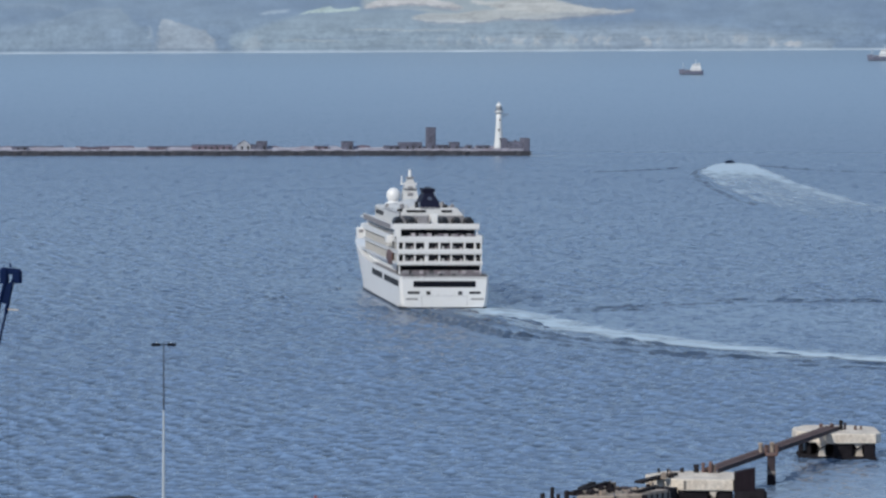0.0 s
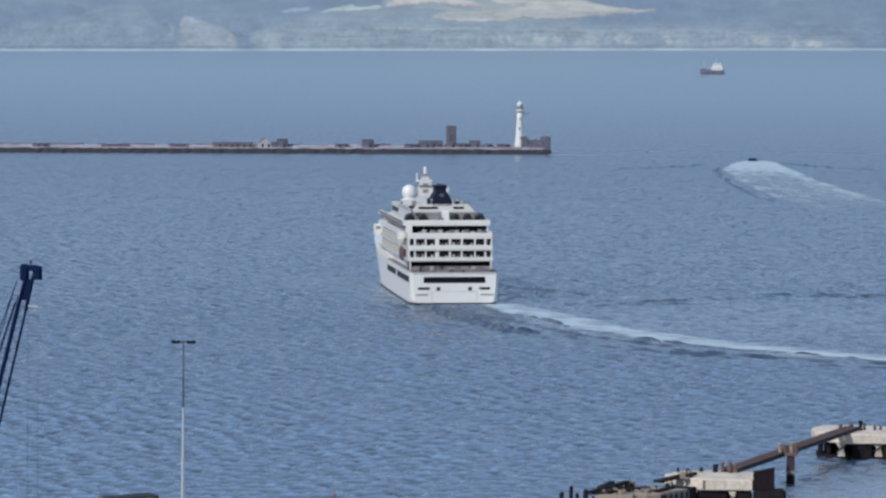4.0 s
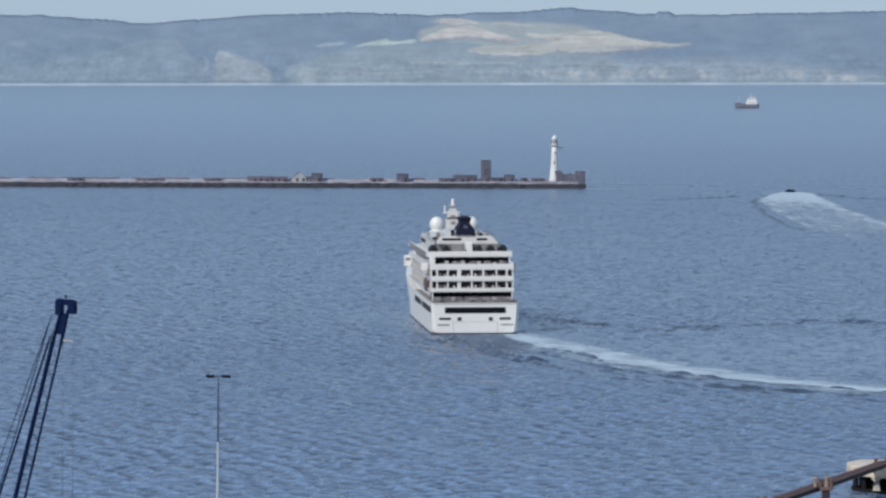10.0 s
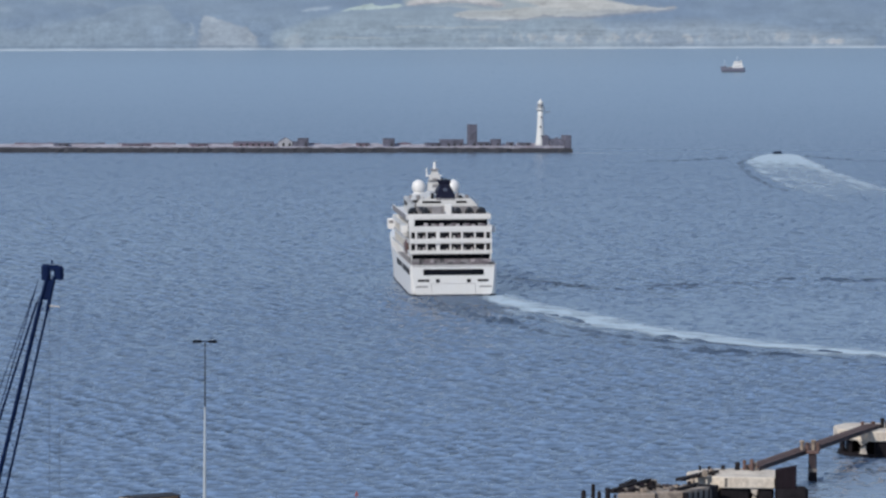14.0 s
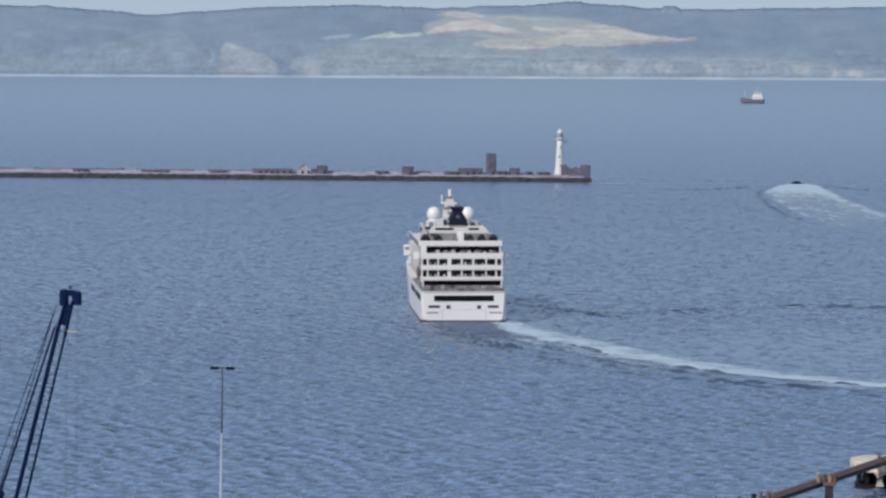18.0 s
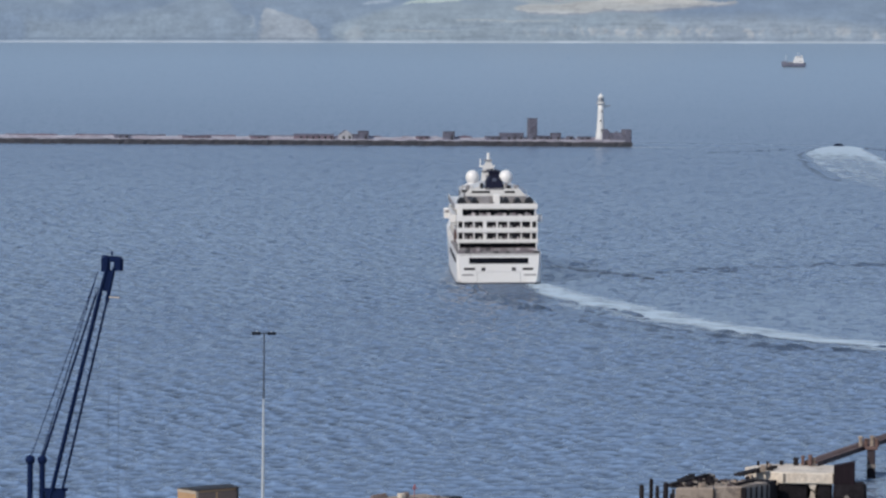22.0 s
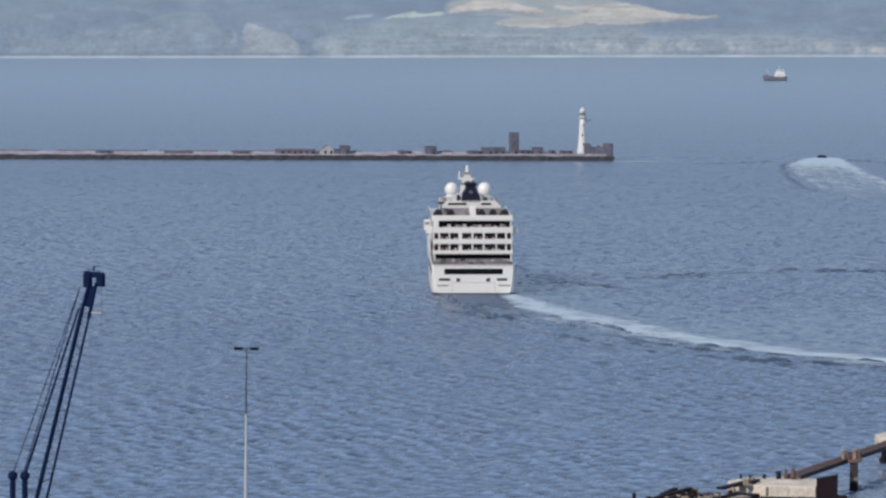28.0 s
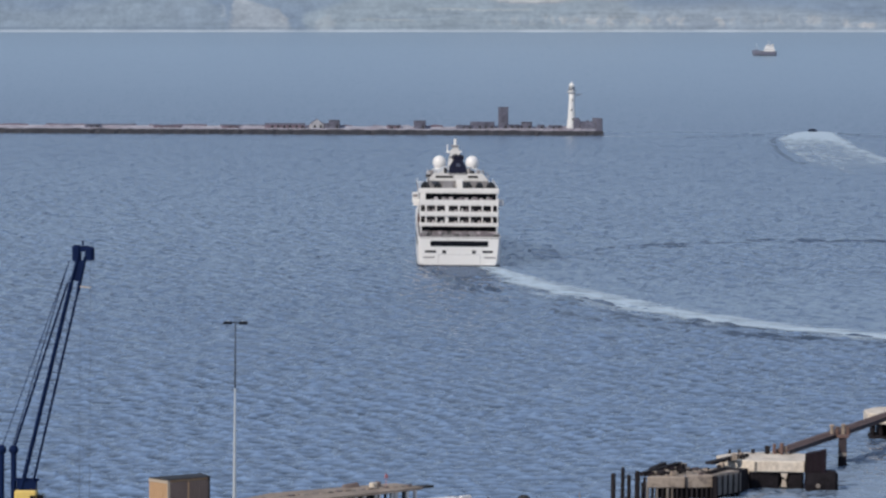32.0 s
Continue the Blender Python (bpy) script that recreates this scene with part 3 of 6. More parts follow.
# the blue of distant air is mixed into these ground colours
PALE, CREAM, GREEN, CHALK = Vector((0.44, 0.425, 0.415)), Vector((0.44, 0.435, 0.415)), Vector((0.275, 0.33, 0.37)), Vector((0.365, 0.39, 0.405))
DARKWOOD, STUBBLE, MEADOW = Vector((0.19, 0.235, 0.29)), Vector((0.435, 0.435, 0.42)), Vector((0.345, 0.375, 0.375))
COVER = (   # hazed colour, how much of it shows, softness in metres, outline as (x, upper, lower)
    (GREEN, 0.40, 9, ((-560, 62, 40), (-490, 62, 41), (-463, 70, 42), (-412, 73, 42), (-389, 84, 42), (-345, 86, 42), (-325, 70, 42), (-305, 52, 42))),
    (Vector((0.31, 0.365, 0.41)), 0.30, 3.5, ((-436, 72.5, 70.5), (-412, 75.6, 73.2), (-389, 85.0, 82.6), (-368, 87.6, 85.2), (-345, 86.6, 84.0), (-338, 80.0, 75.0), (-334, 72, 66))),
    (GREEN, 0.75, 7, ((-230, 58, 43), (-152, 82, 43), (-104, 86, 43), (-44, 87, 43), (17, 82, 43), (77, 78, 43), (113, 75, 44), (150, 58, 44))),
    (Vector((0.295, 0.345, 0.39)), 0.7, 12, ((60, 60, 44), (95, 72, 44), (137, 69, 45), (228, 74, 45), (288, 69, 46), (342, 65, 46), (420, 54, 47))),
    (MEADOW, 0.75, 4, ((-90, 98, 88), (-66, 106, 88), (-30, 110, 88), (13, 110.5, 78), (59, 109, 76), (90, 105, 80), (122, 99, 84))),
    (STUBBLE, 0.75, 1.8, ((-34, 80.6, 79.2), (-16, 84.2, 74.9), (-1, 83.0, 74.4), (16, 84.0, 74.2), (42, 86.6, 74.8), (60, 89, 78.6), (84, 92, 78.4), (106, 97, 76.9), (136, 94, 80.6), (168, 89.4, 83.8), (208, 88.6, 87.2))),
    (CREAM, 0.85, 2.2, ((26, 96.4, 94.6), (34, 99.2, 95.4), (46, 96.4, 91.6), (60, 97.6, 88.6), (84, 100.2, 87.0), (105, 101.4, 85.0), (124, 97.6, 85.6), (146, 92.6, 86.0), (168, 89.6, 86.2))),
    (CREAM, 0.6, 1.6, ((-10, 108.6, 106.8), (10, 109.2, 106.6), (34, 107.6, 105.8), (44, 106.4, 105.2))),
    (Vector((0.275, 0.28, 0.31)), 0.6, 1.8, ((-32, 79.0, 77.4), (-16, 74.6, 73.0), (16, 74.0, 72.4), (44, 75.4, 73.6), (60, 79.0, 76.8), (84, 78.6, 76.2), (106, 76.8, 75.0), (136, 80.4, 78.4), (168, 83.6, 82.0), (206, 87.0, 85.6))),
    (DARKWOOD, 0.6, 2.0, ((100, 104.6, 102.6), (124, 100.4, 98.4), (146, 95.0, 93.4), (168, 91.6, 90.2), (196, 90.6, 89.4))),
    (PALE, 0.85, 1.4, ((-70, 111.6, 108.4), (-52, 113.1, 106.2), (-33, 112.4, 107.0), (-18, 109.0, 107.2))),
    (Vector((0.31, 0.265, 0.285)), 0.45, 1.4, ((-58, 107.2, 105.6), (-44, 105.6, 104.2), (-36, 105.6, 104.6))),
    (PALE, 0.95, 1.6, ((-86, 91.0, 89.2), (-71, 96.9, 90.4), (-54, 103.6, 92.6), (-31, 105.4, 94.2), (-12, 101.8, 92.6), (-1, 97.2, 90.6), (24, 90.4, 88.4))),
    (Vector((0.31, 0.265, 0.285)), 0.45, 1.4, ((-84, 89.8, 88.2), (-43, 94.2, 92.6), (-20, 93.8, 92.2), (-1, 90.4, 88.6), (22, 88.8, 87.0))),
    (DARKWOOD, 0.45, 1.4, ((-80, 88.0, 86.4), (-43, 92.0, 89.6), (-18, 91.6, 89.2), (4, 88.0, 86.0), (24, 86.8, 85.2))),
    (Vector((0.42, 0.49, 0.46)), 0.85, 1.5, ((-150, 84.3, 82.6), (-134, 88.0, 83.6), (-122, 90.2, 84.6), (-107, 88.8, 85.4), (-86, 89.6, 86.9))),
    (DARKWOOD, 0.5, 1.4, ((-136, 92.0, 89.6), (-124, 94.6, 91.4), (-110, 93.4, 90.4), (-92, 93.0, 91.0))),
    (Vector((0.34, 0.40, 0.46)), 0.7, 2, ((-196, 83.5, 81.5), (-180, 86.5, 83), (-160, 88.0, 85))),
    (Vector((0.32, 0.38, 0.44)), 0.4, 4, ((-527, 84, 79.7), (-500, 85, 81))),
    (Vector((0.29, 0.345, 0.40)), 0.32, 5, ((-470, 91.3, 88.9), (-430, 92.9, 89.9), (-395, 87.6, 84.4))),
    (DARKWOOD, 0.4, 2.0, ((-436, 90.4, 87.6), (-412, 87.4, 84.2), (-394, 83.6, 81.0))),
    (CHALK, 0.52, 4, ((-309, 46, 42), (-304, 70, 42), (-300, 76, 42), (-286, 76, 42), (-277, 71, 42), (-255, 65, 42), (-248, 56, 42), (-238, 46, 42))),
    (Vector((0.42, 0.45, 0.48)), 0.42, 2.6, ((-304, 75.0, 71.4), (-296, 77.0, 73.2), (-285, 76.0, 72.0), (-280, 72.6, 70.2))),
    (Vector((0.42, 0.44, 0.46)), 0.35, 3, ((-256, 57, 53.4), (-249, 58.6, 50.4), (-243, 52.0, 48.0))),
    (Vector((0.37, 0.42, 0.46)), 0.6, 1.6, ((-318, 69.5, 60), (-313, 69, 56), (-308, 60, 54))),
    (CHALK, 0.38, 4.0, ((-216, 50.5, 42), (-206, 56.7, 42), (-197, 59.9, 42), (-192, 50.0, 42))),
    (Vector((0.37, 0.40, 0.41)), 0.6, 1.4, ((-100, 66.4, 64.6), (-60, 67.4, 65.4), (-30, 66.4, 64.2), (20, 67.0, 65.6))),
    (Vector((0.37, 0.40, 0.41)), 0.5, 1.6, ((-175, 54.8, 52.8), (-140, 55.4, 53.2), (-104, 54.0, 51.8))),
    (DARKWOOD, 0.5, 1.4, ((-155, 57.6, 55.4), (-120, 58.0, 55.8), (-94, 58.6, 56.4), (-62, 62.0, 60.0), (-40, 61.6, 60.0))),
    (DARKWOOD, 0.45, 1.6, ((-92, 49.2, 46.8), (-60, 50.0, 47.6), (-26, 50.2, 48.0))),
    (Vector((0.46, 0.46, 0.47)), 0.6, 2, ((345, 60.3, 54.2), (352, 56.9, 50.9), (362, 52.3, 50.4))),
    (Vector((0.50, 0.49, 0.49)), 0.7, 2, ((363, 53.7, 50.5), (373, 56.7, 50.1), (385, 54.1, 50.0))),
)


def land_cover(x, z, v):
    """Ground cover of the far hills, tinted with air haze: woods and downs, stubble fields, gullied chalk cliffs, a
    strip of beach.
    """
    def soft(d, w):
        t = max(0.0, min(1.0, 0.5 - d / w))
        return t * t * (3 - 2 * t)
    n1 = noise.fractal((x * 0.010, z * 0.03, 1.7), 0.9, 2.0, 4)
    n2 = noise.fractal((x * 0.05, z * 0.10, 5.2), 0.9, 2.0, 4)
    n3 = noise.fractal((x * 0.20, z * 0.26, 8.2), 0.9, 2.0, 3)
    gully = noise.fractal((x * 0.085 + 1.6 * n1 + 0.5 * n2, z * 0.03 + 0.6 * n1, 6.6), 0.8, 2.0, 4)
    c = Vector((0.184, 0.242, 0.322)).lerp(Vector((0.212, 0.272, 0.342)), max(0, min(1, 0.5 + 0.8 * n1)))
    wx, wz = x + 4 * n2 + 1.5 * n3, z + 1.3 * n2 + 0.9 * n3
    field = 0.0
    for colour, amount, width, knots in COVER:
        e = between(wx, knots)
        if e:
            end = min(1.0, (wx - knots[0][0]) / 7, (knots[-1][0] - wx) / 7)
            k = amount * soft(max(wz - e[0], e[1] - wz), 1.35 * width) * max(0, end)
            c = c.lerp(colour, k)
            if colour[0] > 0.4:
                field = max(field, k)
    # broken cliffs along the eastern shore: pale faces between dark gullies
    if -60 < x < 345:
        k = noise.fractal((x * 0.13 + 0.8 * n2, z * 0.035, 3.3), 0.8, 2.0, 4)
        foot, share = 52 + 0.01 * x + 3 * n1, min(1.0, (x + 60) / 90, (345 - x) / 25)
        c = c.lerp(Vector((0.43, 0.43, 0.43)), 0.55 * share * soft(abs(z - foot - 2.5) - 4.5, 7) * max(0, min(1, 1.9 * k)))
        c = c.lerp(Vector((0.225, 0.265, 0.32)), 0.45 * share * soft(abs(z - foot) - 4, 8) * max(0, min(1, -2.0 * k)))
    low = max(0.0, min(1.0, (84 - z) / 22))
    west = max(0.0, min(1.0, (-170 - x) / 40))
    strips = noise.noise((x * 0.016, z * 0.34, 2.4)) + 0.5 * noise.noise((x * 0.045, z * 0.7, 7.4))
    hedge = max(0.0, 1 - 7 * abs(noise.noise((x * 0.022 + 0.4 * n2, z * 0.12, 9.4))))
    c *= 1 + field * (0.20 * strips + 0.12 * n2 + 0.07 * n3 - 0.14 * hedge) + (1 - field) * ((0.06 + 0.06 * low) * n2 + (0.04 + 0.08 * low) * n3 + low * (0.09 * gully * (0.35 + 0.65 * west) + 0.10 * strips * (1 - west)) - 0.10 * hedge * low * (1 - west))
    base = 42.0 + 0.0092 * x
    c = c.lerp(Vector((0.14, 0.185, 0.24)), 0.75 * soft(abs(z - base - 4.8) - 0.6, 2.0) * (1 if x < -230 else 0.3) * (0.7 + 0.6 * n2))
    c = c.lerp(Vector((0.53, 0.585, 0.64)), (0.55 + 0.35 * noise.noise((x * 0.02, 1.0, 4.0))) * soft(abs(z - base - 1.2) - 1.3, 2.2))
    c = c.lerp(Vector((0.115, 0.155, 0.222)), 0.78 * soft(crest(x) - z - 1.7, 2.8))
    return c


def build_land():
    lines = 108
    xs = [-1300 + 44 * i for i in range(15)] + [-640 + 1.15 * i for i in range(1040)] + [556 + 62 * i for i in range(13)]
    cols = len(xs) - 1
    s, cover = Shape(), []
    for x in xs:
        base, top, tip = 42.0 + 0.0092 * x - 0.8, crest(x, 0.0), crest(x)
        for j in range(lines + 1):
            v = j / lines
            z = base + (top - base) * v + (tip - top) * max(0.0, v - 0.9) * 10
            y = 4700 + 240 * v + 5 * noise.noise((x * 0.03, v * 5, 0)) * math.sin(math.pi * v)
            k = y / 4700
            s.v.append((x * k, y, 67 + (z - 67) * k))
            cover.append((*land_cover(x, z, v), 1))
        s.v.append((x * 1.055, 4970, -20))
        cover.append(cover[-1])
    h = lines + 2
    s.f = [(i * h + j, (i + 1) * h + j, (i + 1) * h + j + 1, i * h + j + 1) for i in range(cols) for j in range(h - 1)]
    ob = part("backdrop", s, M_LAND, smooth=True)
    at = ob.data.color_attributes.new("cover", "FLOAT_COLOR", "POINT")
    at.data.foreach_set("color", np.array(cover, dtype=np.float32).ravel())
    tagged(ob, "distant hazy blue downs with pale fields and chalk cliffs", "hills", kind="structure")


# ---- breakwater with its lighthouse ----
BW_A, BW_B = Vector((-240.8, 2289.6, 0)), Vector((46.4, 2341, 0))
BW = face_dir(BW_B.x, BW_B.y, BW_A.x, BW_A.y)      # local x runs west along the wall from its head, local -y faces away from the camera
BW_LEN = 1150


def build_breakwater():
    root = thing("breakwater", BW, "long stone breakwater with a dark weedy foot", "breakwater", kind="structure")
    s = Shape()
    rng = random.Random(4)
    rings = []
    for i in range(461):
        x = -1.0 + BW_LEN * i / 460
        j = lambda a: rng.uniform(-a, a)
        rings.append([(x, -15 + j(0.8), -2), (x, -13, 2.0 + j(0.3)), (x, -1.9 + j(0.2), 2.6 + j(0.25)), (x, -0.3 + j(0.4), 2.3 + j(0.3)), (x, 1.0 + j(0.6), -2)])
    s.rings(rings)
    part("rubble_foot", s, M_WEED, root, "dark wet rubble at the waterline")
    s = Shape()
    rings = []
    for i in range(401):
        x = -0.4 + (BW_LEN - 2) * i / 400
        h = 4.2 + 0.35 * noise.noise((x * 0.05, 0, 0)) + 0.25 * noise.noise((x * 0.4, 2, 0))
        if x < 60:
            h += 0.5
        rings.append([(x, -12, 1.8), (x, -12, h), (x, -8, h), (x, -7.4, h - 0.9), (x, -2.4, h - 1.1 + 0.1 * noise.noise((x, 1, 1))), (x, -2.0, 1.8)])
    s.rings(rings)
    part("stone_wall", s, M_STONE, root, "pale reddish stone wall and walkway")

    # lengths of parapet still standing on the seaward edge
    x = 84.0
    while x < 700:
        n = rng.uniform(10, 34)
        s = Shape()
        rings = []
        for i in range(9):
            u = x + n * i / 8
            h = 4.55 + 0.7 * noise.noise((u * 0.11, 5, 0)) + rng.uniform(0, 0.4)
            rings.append([(u, -11.9, 3.6), (u, -11.9, h), (u, -11.0, h), (u, -11.0, 3.6)])
        s.rings(rings)
        part("parapet", s, (M_BRICK, M_STONE, M_MASON)[rng.randrange(3)], root, "broken mauve masonry parapet")
        x += n + rng.uniform(2, 16)

    def block(name, x0, x1, z1, y0=-9, y1=-4, material=M_MASON, label="dark masonry store hut on the breakwater", z0=2.6, cat="hut", roof=0.0):
        t = thing(name, BW @ pose((x0 + x1) / 2 - 1.4, 0, 0), label, cat, "huts on the breakwater")
        w = (x1 - x0) / 2
        b = Shape()
        b.chamfer(-w, y0, z0, w, y1, z1, 0.25)
        part("wall_block", b, material, t)
        r = Shape()
        if roof > 1.5:
            r.rings([[(-w - 0.2, y, z1), (w + 0.2, y, z1), (0.0, y, z1 + roof)] for y in (y0 - 0.2, y1 - 0.3)])
            part("gable", Shape().rings([[(-w + 0.1, y, z1 - 0.2), (w - 0.1, y, z1 - 0.2), (0.0, y, z1 + roof - 0.15)] for y in (y1 - 0.28, y1 - 0.02)]), material, t, "pale stone gable")
        elif roof:
            r.rings([[(-w - 0.2, y0 - 0.2, z1), (-w - 0.2, y1 + 0.2, z1), (-w - 0.2, (y0 + y1) / 2, z1 + roof)], [(w + 0.2, y0 - 0.2, z1), (w + 0.2, y1 + 0.2, z1), (w + 0.2, (y0 + y1) / 2, z1 + roof)]])
        else:
            r.chamfer(-w - 0.15, y0 - 0.15, z1 + 0.004, w + 0.15, y1 + 0.15, z1 + 0.3, 0.08)
        part("roof", r, M_MASON, t, "flat dark roof")
        for k in range(int((x1 - x0) // 3.2)):
            d = Shape().box(-w + 0.9 + 3.2 * k, y1, z0 + 0.6, -w + 2.1 + 3.2 * k, y1 + 0.05, min(z1 - 0.4, z0 + 2.3))
            part("opening", d, M_DARK, t, "dark opening")
        return t
    # placed along the wall from its head
    block("gun_tower", 51.2, 56.0, 14.6, -9, -4.4, M_MASON, "square dark stone watch tower on the breakwater", cat="tower")
    block("fort_hut", 58.5, 71, 6.3, -9, -4.5, M_MASON, "low dark masonry casemate with rounded roof", roof=0.8)
    block("fort_hut", 70.6, 79, 4.9, -8, -4, M_MASON, "low dark masonry shelter")
    block("fort_hut", 44.5, 51.8, 5.3, -8, -4, M_MASON, "low dark masonry shelter")
    block("fort_hut", 38.2, 43.5, 6.8, -9, -5, M_MASON, "low square masonry hut with flat roof")
    block("fort_hut", 31.5, 35, 5.2, -8, -5, M_MASON, "small dark masonry shelter")
    block("fort_hut", 22, 29, 5.0, -8, -5, M_MASON, "low dark masonry shelter")
    block("store_hut", 95.5, 101.5, 7.2, -8.5, -4.5, M_MASON, "flat-roofed dark hut on a pale base")
    block("store_hut", 109, 116, 4.8, -8, -4, M_BRICK, "low brick store on the breakwater")
    block("store_hut", 141.5, 147, 7.3, -8.5, -4.5, M_MASON, "flat-roofed dark hut standing alone")
    block("store_shed", 150.2, 157.0, 5.6, -9, -4, M_PALESTONE, "pale gabled stone shed", roof=2.4)
    block("store_hut", 146.8, 149.8, 5.6, -8.5, -4.5, M_MASON, "small dark lean-to beside the gabled shed")
    block("store_shed", 160, 181, 5.0, -9, -4, M_BRICK, "long red brick store on the breakwater", roof=0.9)
    block("store_hut", 268, 276, 4.6, -8, -4, M_MASON, "low dark masonry hut")
    block("store_hut", 195, 204, 4.3, -8, -4, M_BRICK, "low brick store on the breakwater")
    block("store_hut", 225, 240, 4.2, -8, -4, M_BRICK, "low brick store on the breakwater")
    # the fort at the head
    head = thing("breakwater_fort", BW, "dark masonry fort block at the breakwater head", "fort")
    part("end_turret", Shape().chamfer(-0.6, -11, -1.5, 3.2, -1.2, 9.3, 0.3), M_MASON, head)
    part("curtain_wall", Shape().chamfer(3.2, -10, -1.5, 11.0, -1.6, 6.7, 0.3), M_MASON, head)
    part("parapet", Shape().box(3.4, -9.8, 6.704, 11, -9.2, 7.4).box(5.2, -9.7, 7.4, 6.6, -9.3, 8.0), M_MASON, head)
    part("gun_house", Shape().chamfer(11.0, -9, 2.4, 15.0, -3, 8.6, 0.4), M_MASON, head)
    part("gun_house_roof", Shape().chamfer(11.6, -8, 8.604, 14.4, -4, 9.4, 0.3), M_MASON, head)
    part("landing_wall", Shape().chamfer(3.2, -1.6, -1.5, 32.0, -0.9, 3.6, 0.1), M_STONE, head, "pale stone landing wall")
    # lighthouse
    lx, ly = 15.4, -6.0
    lh = thing("lighthouse", BW @ pose(lx, ly, 0), "white tapered lighthouse with a gallery and lantern", "lighthouse")
    part("tower", Shape().lathe(0, 0, [(2.75, 3.0), (2.6, 5.0), (2.15, 9.0), (1.85, 14.0), (1.6, 19.0), (1.5, 22.6)], 24), M_WHITE2, lh, smooth=True)
    part("base_ring", Shape().lathe(0, 0, [(3.3, 2.5), (3.3, 3.6), (3.0, 3.604)], 24), M_STONE, lh)
    part("gallery", Shape().lathe(0, 0, [(1.7, 22.2), (2.6, 22.9), (2.6, 23.2), (1.4, 23.21)], 20), M_WHITE2, lh, "white gallery deck")
    rail = part("railing", Shape().rings([[(2.5 * math.cos(6.2832 * i / 14) + du * math.cos(6.2832 * i / 14), 2.5 * math.sin(6.2832 * i / 14) + du * math.sin(6.2832 * i / 14), 24.2 + dz) for i in range(14)] for du, dz in ((-0.05, -0.05), (0.05, -0.05), (0.05, 0.05), (-0.05, 0.05), (-0.05, -0.05))], close=False), M_GREY, lh, "grey gallery rail")
    for i in range(14):
        a = 6.2832 * i / 14
        part("rail_post", Shape().tube((2.5 * math.cos(a), 2.5 * math.sin(a), 23.2), (2.5 * math.cos(a), 2.5 * math.sin(a), 24.2), 0.05, n=5), M_GREY, rail)
    lantern = part("lantern", Shape().lathe(0, 0, [(1.5, 23.2), (1.55, 26.0)], 16), M_WHITE2, lh, "pale glazed lantern")
    for k in range(16):
        a = Matrix.Rotation(6.2832 * (k + 0.5) / 16, 4, "Z")
        part("pane", Shape().box(1.46, -0.2, 24.0, 1.54, 0.2, 25.6, a), M_POLE, lantern, "blue-grey lantern glass")
    part("dome", Shape().lathe(0, 0, [(1.75, 26.004), (1.6, 26.6), (1.1, 27.4), (0.35, 27.9), (0.3, 28.6)], 16), M_WHITE2, lh, "white domed cap", smooth=True)
    part("bracket", Shape().tube((-1.6, 0, 21.6), (-5.4, 0, 21.8), 0.22, n=6).tube((-1.7, 0, 20.2), (-4.2, 0, 21.6), 0.12, n=6), M_GREY, lh, "fog signal bracket")
    for i, (z, a) in enumerate(((8, 100), (13, 80), (18, 100))):
        w = Matrix.Rotation(radians(a), 4, "Z")
        r = 2.27 - 0.072 * (z - 8)
        part("window", Shape().box(r - 0.3, -0.35, z, r + 0.06, 0.35, z + 1.2, w), M_GLASS, lh, "small dark window")


